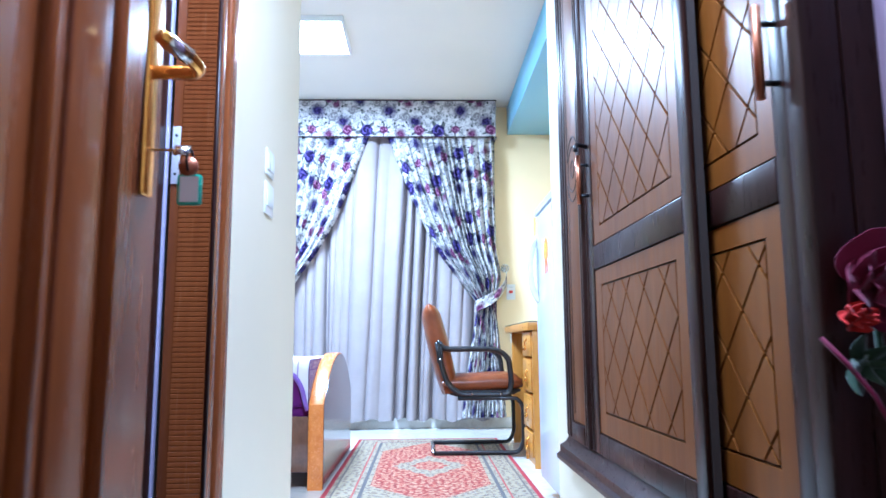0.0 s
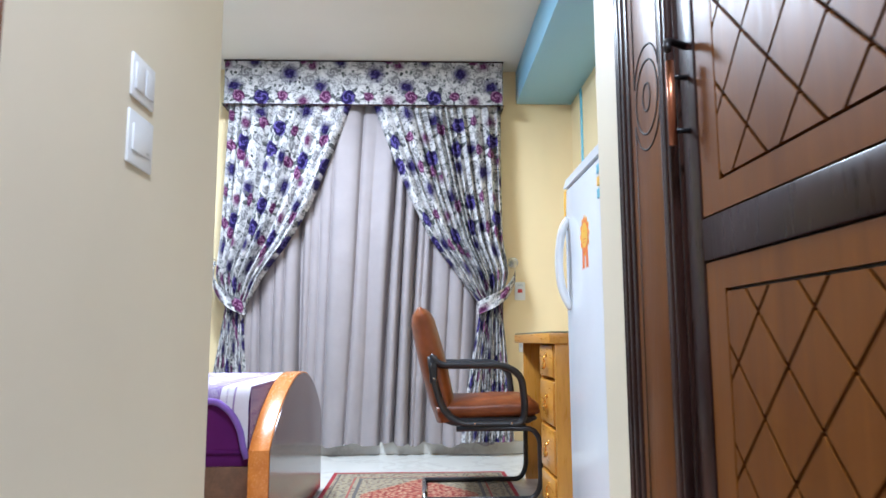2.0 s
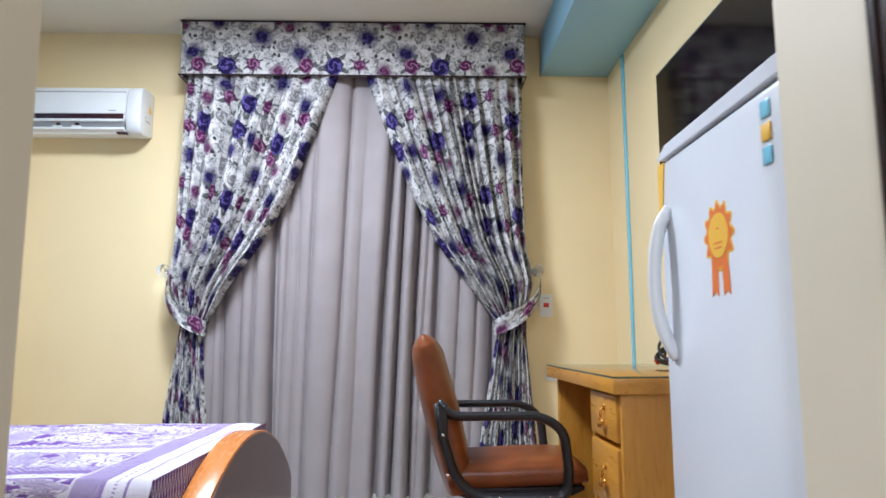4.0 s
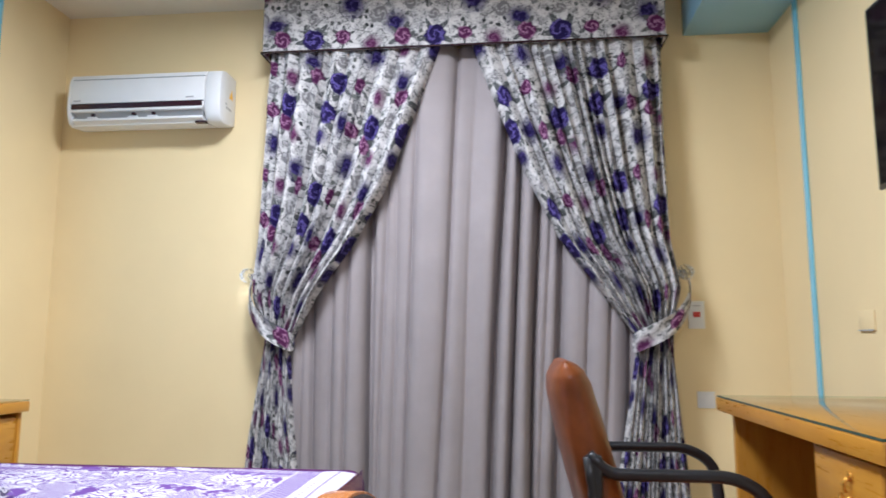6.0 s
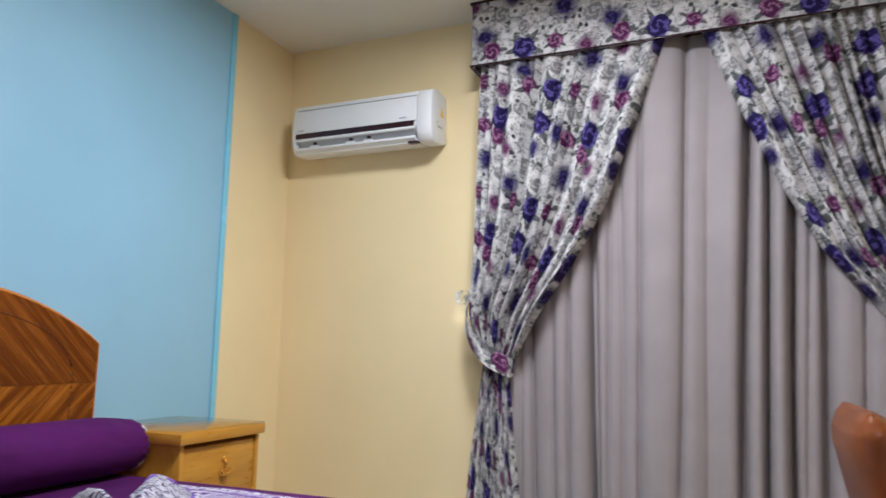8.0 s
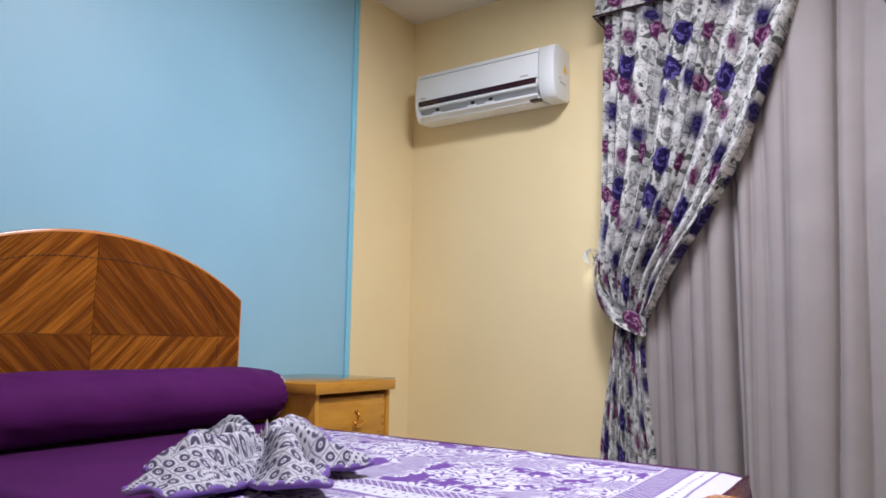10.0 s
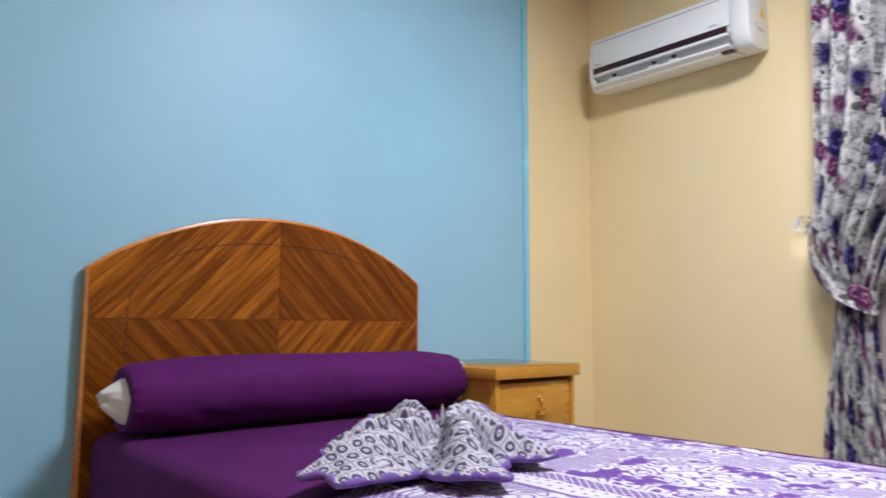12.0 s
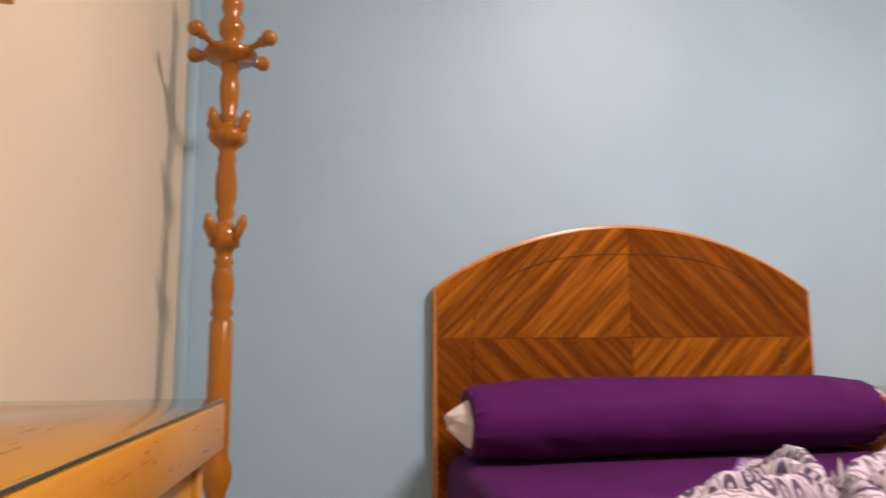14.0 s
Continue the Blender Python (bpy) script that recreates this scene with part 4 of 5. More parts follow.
def throw():
    t = thing("bedspread", "violet and white woven bedspread pulled back on the bed", "bedspread", (-1.2, 4.6, 0.69))
    x1 = -0.668
    ya, yb, top = 3.925, 5.215, 0.693
    drop, wide = 0.30, 1.485

    def at(s, v):
        q = v * wide
        xa = -1.50 - 0.75 * max(0.0, q - drop) / (wide - drop)
        x = xa + (x1 - xa) * s
        if q < drop:
            fall = max(0.0, min(1.0, (x + 0.81) / 0.13))
            k = (drop - q) * (0.20 + 0.72 * (1 - math.sqrt(1 - fall * fall)))
            y, z = ya - 0.012 - 0.006 * math.sin(14 * x), top - k
            if k < 0.07:
                a = k / 0.07 * math.pi / 2
                y, z = ya - 0.012 + 0.05 * (1 - math.sin(a)), top - 0.05 * (1 - math.cos(a)) - 0.02 * k / 0.07
        else:
            y, z = ya + 0.04 + (q - drop), top
        z += 0.004 * noise.noise((x * 5, q * 5, 0.3)) + 0.003 * noise.noise((x * 15, q * 13, 2.3))
        if q > drop and s > 0.95:
            z -= 0.006 * ((s - 0.95) / 0.05) ** 2
        return (x, min(y, yb), z)
    part("cloth", grid(70, 84, at, lambda s, v: ((1 - s) * (0.84 + 0.75 * max(0.0, v * wide - drop) / (wide - drop)), v * wide - 0.25), None, 0.008), M_LACE, t)
    part("foot_drop", grid(40, 8, lambda a, b: (-0.6648 + 0.0006 * math.sin(40 * a), 3.93 + 1.27 * a, 0.45 + 0.243 * b), lambda a, b: (0.14 + 0.05 * b, 0.25 + 1.27 * a)), M_LACE, t, "netted end of the bedspread tucked behind the footboard")
    part("hem", tube([at(i / 60, 0) for i in range(61)], 0.013, 8), M_BRAID, t, "violet braided hem")

    # the gathered end, pinched up in the middle, its folds run out along uneven arms
    hx, hy = -1.690, 4.425
    arms = ((-140, 0.25), (-107, 0.27), (-72, 0.46), (-28, 0.38), (28, 0.27), (124, 0.64), (165, 0.40))

    def heap(s, v):
        a, r = s * math.tau, v
        near = [(math.degrees(a) - d + 180) % 360 - 180 for d, _ in arms]
        reach = 0.18 + sum((l - 0.18) * math.exp(-(k / 17) ** 2) for k, (_, l) in zip(near, arms))
        reach *= 1 + 0.06 * math.sin(17 * a + 1) + 0.03 * math.sin(31 * a)
        x, y = hx + r * reach * math.cos(a), hy + r * reach * math.sin(a)
        ridge = max(math.exp(-(k / 11) ** 2) for k in near)
        body = math.sin(math.pi * min(1.0, 0.10 + r * 0.78))
        h = 0.055 * (1 - r) ** 1.3 + 0.062 * ridge * body * min(1.0, r / 0.22) + 0.012 * math.sin(15 * a + 5 * r) * body
        h += 0.022 * noise.noise((x * 9, y * 9, 1)) * body + 0.009 * noise.noise((x * 27, y * 27, 4)) * body
        pit = 0.06 * math.exp(-(((x + 1.640) / 0.034) ** 2 + ((y - 4.405) / 0.034) ** 2))
        lean = 0.07 * max(0.0, min(1.0, (-2.02 - x) / 0.2))
        return (x, y, max(0.700, 0.706 + max(0.0, h) + lean - pit))
    part("folds", grid(190, 40, heap, lambda s, v: ((heap(s, v)[0] - hx) * 1.5 + 0.6, (heap(s, v)[1] - hy) * 1.5 + 0.6), None, 0.010), M_LACE2, t, "crumpled heap of white woven cloth")
    rim = [heap(i / 130, 1.0) for i in range(130)]
    part("scallop", tube([(x, y, z + 0.003 + 0.004 * (i % 2)) for i, (x, y, z) in enumerate(rim)], [0.006 + 0.004 * (i % 2) for i in range(130)], 6, None, True), M_BRAID, t, "violet scalloped hem")


throw()


# ---------- rug ----------
def rug():
    x0, x1, y0, y1 = -0.56, 0.56, 3.30, 5.84
    t = thing("persian_rug", "red and cream patterned persian rug on the marble floor", "rug", (0, 4.57, 0))
    w, l = x1 - x0, y1 - y0
    part("weave", grid(24, 50, lambda s, v: (x0 + w * s, y0 + l * v, 0.012 + 0.0015 * noise.noise((s * 6, v * 9, 0))), lambda s, v: ((s - 0.5) * w, (v - 0.5) * l), None, 0.010), M_RUG, t)
    bm = bmesh.new()
    for i in range(150):
        x = x0 + w * (i + 0.5) / 150
        tube([(x, y1, 0.006), (x + random.uniform(-0.004, 0.004), y1 + 0.035, 0.003)], 0.0018, 4, bm)
    part("fringe", bm, M_PILLOW, t, "short pale fringe")


rug()


# ---------- desk ----------
def desk():
    x0, x1, y0, y1, z1 = 0.622, E - 0.004, 4.44, 5.685, 0.905
    t = thing("writing_desk", "honey wooden writing desk with glass top and drawers", "desk", (0.94, 5.06, 0))
    part("top", box(x0, y0, z1 - 0.05, x1, y1, z1, 0.004), M_ORANGE_Y, t)
    part("glass", pane(x0 + 0.004, y0 + 0.004, z1 + 0.0015, x1 - 0.004, y1 - 0.004, z1 + 0.0085), M_GLASS, t, "clear glass sheet")
    part("glass_edge", box(x0 + 0.0028, y0 + 0.004, z1 + 0.0015, x0 + 0.004, y1 - 0.004, z1 + 0.008), M_GLASS_EDGE, t, "dark green polished glass edge")
    part("glass_edge", box(x0 + 0.004, y0 + 0.0028, z1 + 0.0015, x1 - 0.004, y0 + 0.004, z1 + 0.008), M_GLASS_EDGE, t, "dark green polished glass edge")
    part("end_panel", box(x0 + 0.03, y0 + 0.02, 0, x1 - 0.02, y0 + 0.045, z1 - 0.05, 0.002), M_ORANGE_Z, t)
    part("end_panel", box(x0 + 0.05, y1 - 0.05, 0, x1 - 0.02, y1 - 0.025, z1 - 0.05, 0.002), M_ORANGE_Z, t)
    part("inner_panel", box(x0 + 0.035, 4.86, 0.0, x1 - 0.02, 4.885, z1 - 0.05, 0.002), M_ORANGE_Z, t)
    part("back_panel", box(x1 - 0.03, y0 + 0.045, 0.25, x1 - 0.015, y1 - 0.05, z1 - 0.05), M_ORANGE_Y, t)
    for zb, zt in ((0.69, 0.845), (0.46, 0.67), (0.23, 0.44), (0.06, 0.21)):
        d = part("drawer", box(x0 + 0.022, y0 + 0.06, zb, x1 - 0.1, 4.855, zt, 0.006), M_ORANGE_Y, t)
        drawer_pull(d, x0 + 0.022, 4.65, (zb + zt) / 2, "x", -1)
    part("plinth", box(x0 + 0.05, y0 + 0.045, 0, x1 - 0.1, 4.86, 0.055), M_ORANGE_Y, t)


desk()


def cable_coil():
    t = thing("cable_coil", "coil of black cable with a red tie on the desk", "cable", (1.12, 5.30, 0.918))
    rnd = random.Random(4)
    for k in range(5):
        r, lift = 0.105 + rnd.uniform(-0.02, 0.015), 0.012 + 0.014 * k
        ph = rnd.uniform(0, 6)
        pts = [(1.10 + 0.08 * math.cos(a) + 0.02 * math.sin(2 * a + ph), 5.12 + 1.10 * r * math.sin(a), 0.926 + lift * 0.4 + (0.105 + 0.012 * k) * (0.5 + 0.5 * math.cos(a - 0.3)) ** 1.1) for a in [i * math.tau / 36 for i in range(36)]]
        part("loop", tube(pts, 0.0065, 8, None, True), M_RUBBER, t)
    part("tie", tube([(1.03, 5.18, 0.934), (1.02, 5.185, 0.945), (1.025, 5.18, 0.958)], 0.014, 8), M_RED, t, "red plug")


cable_coil()


# ---------- chair ----------
def chair():
    t = thing("office_armchair", "brown leather cantilever chair with black tubular frame", "chair", (0.35, 5.24, 0.012))
    ya, yb = 4.985, 5.505
    # seat and back in side view, (x, z)
    back = [(0.155, 0.43), (0.125, 0.55), (0.088, 0.70), (0.050, 0.85), (0.020, 0.975), (0.010, 1.015), (0.004, 1.040)]
    w = [0.060, 0.072, 0.078, 0.076, 0.070, 0.058, 0.038]

    def cushion(profile, half):
        bm = bmesh.new()
        n, m = 28, 32
        rows = []
        for i in range(n + 1):
            s = i / n
            k = s * (len(profile) - 1)
            a = min(len(profile) - 2, int(k)); f = k - a
            px = profile[a][0] * (1 - f) + profile[a + 1][0] * f
            pz = profile[a][1] * (1 - f) + profile[a + 1][1] * f
            hw = half[a] * (1 - f) + half[a + 1] * f
            d = Vector((profile[a + 1][0] - profile[a][0], 0, profile[a + 1][1] - profile[a][1])).normalized()
            nrm = Vector((d.z, 0, -d.x))
            ring = []
            for j in range(m):
                q = j * math.tau / m
                c, sn = math.cos(q), math.sin(q)
                e = 0.55
                cy = math.copysign(abs(c) ** e, c)
                cn = math.copysign(abs(sn) ** 0.8, sn)
                hy = (yb - ya) / 2 * (1 - 0.10 * max(0, s - 0.7) / 0.3)
                ring.append(bm.verts.new(Vector((px, (ya + yb) / 2 + cy * hy, pz)) + nrm * hw * cn))
            rows.append(ring)
        for a, b in zip(rows, rows[1:]):
            for j in range(m):
                bm.faces.new((a[j], a[(j + 1) % m], b[(j + 1) % m], b[j]))
        for ring, flip in ((rows[0], 1), (rows[-1], 0)):
            c = bm.verts.new(sum((v.co for v in ring), Vector()) / m + Vector((0, 0, 0)))
            for j in range(m):
                f = (ring[j], ring[(j + 1) % m], c)
                bm.faces.new(f if not flip else f[::-1])
        bmesh.ops.recalc_face_normals(bm, faces=list(bm.faces))
        return bm
    cap = [(0.0, 1.058)]
    part("backrest", cushion(back + cap, w + [0.012]), M_LEATHER, t, "padded brown leather back")
    part("seat", cushion([(0.10, 0.480), (0.14, 0.490), (0.28, 0.490), (0.45, 0.498), (0.60, 0.500), (0.648, 0.485), (0.664, 0.475)], [0.05, 0.066, 0.068, 0.068, 0.066, 0.045, 0.016]), M_LEATHER, t, "padded brown leather seat")
    for y in (ya - 0.022, yb + 0.022):
        arm = part("arm", tube(bend([(0.058, y, 0.790), (0.115, y, 0.735), (0.47, y, 0.735), (0.560, y, 0.680), (0.578, y, 0.50), (0.56, y, 0.425), (0.21, y, 0.425), (0.125, y, 0.50), (0.078, y, 0.66), (0.060, y, 0.785)], 7, 0.075), 0.0165, 10, None, False, 1.4), M_BLACK, t, "black looped armrest")
        part("arm_plate", box(0.055, y - 0.016, 0.640, 0.098, y + 0.016, 0.790, 0.010, 3), M_BLACK, arm, "black moulded arm bracket")
        for bx, bz in ((0.078, 0.665), (0.30, 0.425), (0.50, 0.425)):
            part("bolt", tube([(bx, y - 0.018, bz), (bx, y - 0.022, bz)], 0.007, 10), M_CHROME, arm)
    part("seat_shell", prism([(0.10, 0.50), (0.13, 0.425), (0.19, 0.405), (0.60, 0.418), (0.648, 0.44), (0.648, 0.452), (0.20, 0.45), (0.13, 0.52)], "y", ya + 0.02, yb - 0.02, 0.006), M_BLACK, t, "dark seat pan")
    for y in (ya - 0.025, yb - 0.005):
        part("base_bar", tube(bend([(0.03, y, 0.028), (0.62, y, 0.028), (0.655, y, 0.10), (0.655, y, 0.34), (0.615, y, 0.396), (0.20, y, 0.396)], 6, 0.06), 0.0145, 10), M_BLACK, t, "black bent steel leg and runner")
    part("cross_bar", tube([(0.03, ya - 0.025, 0.028), (0.03, yb - 0.005, 0.028)], 0.0155, 10), M_CHROME, t, "worn bare steel cross bar")
    for x in (0.24, 0.52):
        part("seat_bar", tube([(x, ya - 0.025, 0.396), (x, yb - 0.005, 0.396)], 0.012, 8), M_BLACK, t)


chair()


# ---------- television ----------
def television():
    y0, y1, z0, z1, x = 4.25, 5.462, 1.664, 2.352, 1.17
    t = thing("wall_television", "black flat television on a bracket on the yellow wall", "television", (1.2, 4.85, z0))
    part("case", box(x + 0.006, y0 + 0.004, z0 + 0.004, x + 0.05, y1 - 0.004, z1 - 0.004, 0.006), M_BLACK, t)
    part("bezel", box(x, y0, z0, x + 0.012, y1, z1, 0.003), M_BLACK, t, "thin black bezel")
    part("screen", box(x - 0.0015, y0 + 0.012, z0 + 0.018, x + 0.004, y1 - 0.012, z1 - 0.012), M_SCREEN, t, "glossy black screen")
    part("bracket", box(x + 0.05, 4.70, 1.80, E, 5.0, 2.2), M_IRON, t)
    part("sensor", box(x + 0.004, 4.96, z0 - 0.012, x + 0.02, 5.02, z0 + 0.002, 0.002), M_BLACK, t)


television()
c = thing("television_cable", "thin black cable hanging from the television", "cable", (1.235, 5.06, 0.92))
part("lead", tube(bend([(1.236, 5.118, 1.70), (1.238, 5.15, 1.40), (1.240, 5.20, 1.15), (1.225, 5.215, 1.06), (1.15, 5.20, 1.01)], 6, 0.08), 0.0055, 8), M_RUBBER, c)


# ---------- fridge ----------
def fridge():
    x0, x1, y0, y1, z1 = 0.575, 1.20, 3.19, 3.79, 1.485
    t = thing("refrigerator", "white refrigerator with award sticker and curved handle", "refrigerator", (0.89, 3.49, 0))
    part("cabinet", box(x0 + 0.06, y0 + 0.005, 0.03, x1, y1 - 0.005, z1 - 0.01, 0.01), M_WHITE, t)
    d = part("door", box(x0, y0, 0.08, x0 + 0.055, y1, z1 - 0.03, 0.014, 3), M_WHITE, t)
    part("top_cap", prism([(y0, z1 - 0.026), (y1 - 0.02, z1 - 0.026), (y1, z1 - 0.018), (y1 - 0.06, z1 + 0.004), (y0, z1 + 0.008)], "x", x0 - 0.004, x1 - 0.02, 0.002), M_WHITE, t, "white plastic top edge", False)
    pts = [(x0 + 0.004, 3.735, 1.335), (x0 - 0.020, 3.738, 1.30), (x0 - 0.034, 3.742, 1.23), (x0 - 0.038, 3.742, 1.15), (x0 - 0.030, 3.738, 1.07), (x0 - 0.012, 3.732, 1.02), (x0 + 0.006, 3.728, 0.99)]
    part("handle", tube(bend(pts, 4, 0.04), 0.019, 14, None, False, 0.72), M_PLASTIC, d, "curved white handle")
    part("energy_label", prism([(3.786, z1 - 0.035), (3.745, z1 - 0.035), (3.765, z1 - 0.14), (3.786, z1 - 0.19)], "x", x0 - 0.0025, x0 - 0.0005), M_YSTICK, d, "torn yellow label")
    cy, cz = 3.466, 1.232
    out = []
    for i in range(72):
        a = i * math.tau / 72
        r = 0.058 + 0.007 * math.cos(12 * a)
        out.append((cy + r * math.cos(a), cz + r * math.sin(a)))
    part("sticker_rim", prism([(cy + 1.10 * (a - cy), cz + 1.10 * (b - cz)) for a, b in out], "x", x0 - 0.0009, x0 - 0.0001), M_YSTICK, d, "yellow scalloped rim")
    st = part("award_sticker", prism(out, "x", x0 - 0.0014, x0 - 0.0004), M_OSTICK, d, "orange rosette sticker")
    part("disc", prism([(cy + 0.044 * math.cos(i * math.tau / 40), cz + 0.044 * math.sin(i * math.tau / 40)) for i in range(40)], "x", x0 - 0.0022, x0 - 0.0014), M_YSTICK, st, "yellow round centre")
    for s in (-1, 1):
        part("ribbon", prism([(cy + s * 0.008, cz - 0.045), (cy + s * 0.036, cz - 0.045), (cy + s * 0.042, cz - 0.118), (cy + s * 0.027, cz - 0.108), (cy + s * 0.012, cz - 0.118)], "x", x0 - 0.0012, x0 - 0.0003), M_OSTICK, st, "orange ribbon tail")
    for a, b, z in ((3.445, 3.487, 1.216), (3.450, 3.482, 1.206), (3.460, 3.472, 1.244)):
        part("print_bar", box(x0 - 0.0027, a, z, x0 - 0.0021, b, z + 0.003), M_OSTICK, st)
    for z, m in ((1.40, M_BLUE_TRIM), (1.36, M_YSTICK), (1.32, M_BLUE_TRIM)):
        part("magnet", box(x0 - 0.004, 3.24, z, x0, 3.27, z + 0.03, 0.002), m, d)
    for yy in (y0 + 0.05, y1 - 0.05):
        part("foot", tube([(x0 + 0.1, yy, 0), (x0 + 0.1, yy, 0.035)], 0.02, 10), M_BLACK, t)
        part("foot", tube([(x1 - 0.08, yy, 0), (x1 - 0.08, yy, 0.035)], 0.02, 10), M_BLACK, t)


fridge()


# ---------- switches and sockets ----------
def wall_plate(name, label, x, y, z, w, h, axis, bits):
    """A plate on a wall; axis is the wall's normal: '+x', '-x' or '-y'."""
    t = thing(name, label, "switch", (x, y, z))

    def b(a0, c0, a1, c1, d0, d1, bev=0.002):
        if axis == "-y":
            return box(x + a0, y - d1, z + c0, x + a1, y - d0, z + c1, bev)
        s = 1 if axis == "+x" else -1
        return box(x + s * d0, y + a0, z + c0, x + s * d1, y + a1, z + c1, bev)
    part("plate", b(-w / 2, -h / 2, w / 2, h / 2, 0, 0.007, 0.003), M_YELLOW if name == "blank_plate" else M_PLASTIC, t)
    for a0, c0, a1, c1, m in bits:
        part("rocker", b(a0, c0, a1, c1, 0.0068, 0.011, 0.001), m, t)


wall_plate("ac_switch", "white switch plate with a red rocker on the yellow wall", 0.80, N, 1.26, 0.085, 0.145, "-y", [(-0.018, -0.012, 0.018, 0.016, M_RED), (-0.02, 0.045, 0.02, 0.05, M_GREY)])
wall_plate("wall_socket", "white wall socket above the skirting", 0.83, N, 0.82, 0.09, 0.085, "-y", [(-0.02, -0.02, 0.02, 0.02, M_PLASTIC)])
wall_plate("blank_plate", "cream socket plate on the yellow wall", E, 5.80, 1.205, 0.13, 0.08, "-x", [(-0.06, -0.043, 0.06, -0.037, M_GREY)])
wall_plate("light_switch", "white light switch on the cream corridor wall", CL, 2.65, 1.459, 0.125, 0.10, "+x", [(-0.05, -0.03, -0.003, 0.03, M_PLASTIC), (0.003, -0.03, 0.05, 0.03, M_PLASTIC)])
wall_plate("light_switch", "white light switch on the cream corridor wall", CL, 2.65, 1.319, 0.135, 0.12, "+x", [(-0.05, -0.03, 0.05, 0.03, M_PLASTIC), (0.02, -0.024, 0.04, -0.018, M_GREY)])


# ---------- coat rack ----------
def coat_rack():
    cx, cy = -2.472, 3.284
    remap = lambda z: float(np.interp(z, [0, 0.82, 1.18, 1.405, 1.665, 1.905, 2.165], [0.1279, 0.787, 1.131, 1.31, 1.56, 1.768, 2.03]))
    t = thing("coat_rack", "turned amber wooden coat rack in the corner", "coat rack", (cx, cy, 0))
    prof = [(0.05, 0.0), (0.05, 0.30), (0.042, 0.32), (0.05, 0.36), (0.035, 0.40), (0.035, 0.60), (0.042, 0.64), (0.030, 0.68), (0.030, 0.70), (0.030, 0.76), (0.046, 0.80), (0.048, 0.83), (0.034, 0.86), (0.036, 0.88), (0.036, 1.17), (0.026, 1.18), (0.037, 1.195), (0.028, 1.21), (0.033, 1.24), (0.036, 1.28), (0.028, 1.32), (0.025, 1.33), (0.033, 1.345), (0.026, 1.355), (0.026, 1.37), (0.034, 1.385),
            (0.048, 1.39), (0.046, 1.43), (0.030, 1.445), (0.022, 1.455), (0.030, 1.475), (0.024, 1.49), (0.033, 1.51), (0.034, 1.56), (0.026, 1.595), (0.030, 1.61), (0.024, 1.625), (0.034, 1.64), (0.046, 1.645), (0.062, 1.66), (0.060, 1.68), (0.030, 1.695), (0.024, 1.705), (0.034, 1.72), (0.024, 1.735), (0.030, 1.77), (0.032, 1.81), (0.024, 1.85), (0.032, 1.865), (0.026, 1.885),
            (0.075, 1.89), (0.078, 1.905), (0.070, 1.915), (0.030, 1.925), (0.022, 1.935), (0.036, 1.955), (0.038, 1.975), (0.022, 2.0), (0.032, 2.02), (0.030, 2.04), (0.018, 2.06), (0.030, 2.09), (0.034, 2.12), (0.02, 2.15), (0.005, 2.165)]
    part("post", lathe([(r * (0.74 if z < 1.86 else 0.82), remap(z)) for r, z in prof], cx, cy, 22), M_RACK, t, "glossy turned post")
    for k in range(4):
        a = k * math.tau / 4 + 0.95
        dx, dy = math.cos(a), math.sin(a)
        def at(r, z):
            return (cx + dx * r, cy + dy * r, z)
        part("arm", tube([at(0.04, 1.765), at(0.070, 1.774), at(0.088, 1.779), at(0.092, 1.780), at(0.096, 1.781), at(0.102, 1.783), at(0.110, 1.785), at(0.119, 1.788), at(0.127, 1.791), at(0.132, 1.793)], [0.011, 0.0075, 0.0080, 0.013, 0.013, 0.013, 0.0185, 0.0195, 0.0145, 0.005], 14), M_RACK, t, "knobbed hat arm")
        for zb in (1.555, 1.305):
            part("peg", tube([at(0.025, zb), at(0.040, zb + 0.022), at(0.052, zb + 0.046), at(0.056, zb + 0.064)], [0.009, 0.011, 0.013, 0.005], 10), M_RACK, t, "short upright peg")
        part("foot", tube(bend([at(0.03, 0.378), at(0.10, 0.288), at(0.15, 0.146)], 5, 0.05), 0.016, 8), M_RACK, t)
    for o in t.children_recursive:
        o.data.transform(Matrix.Translation((0, 0, -0.185)) @ Matrix.Diagonal((1.13, 1.13, 1.13, 1)))


coat_rack()


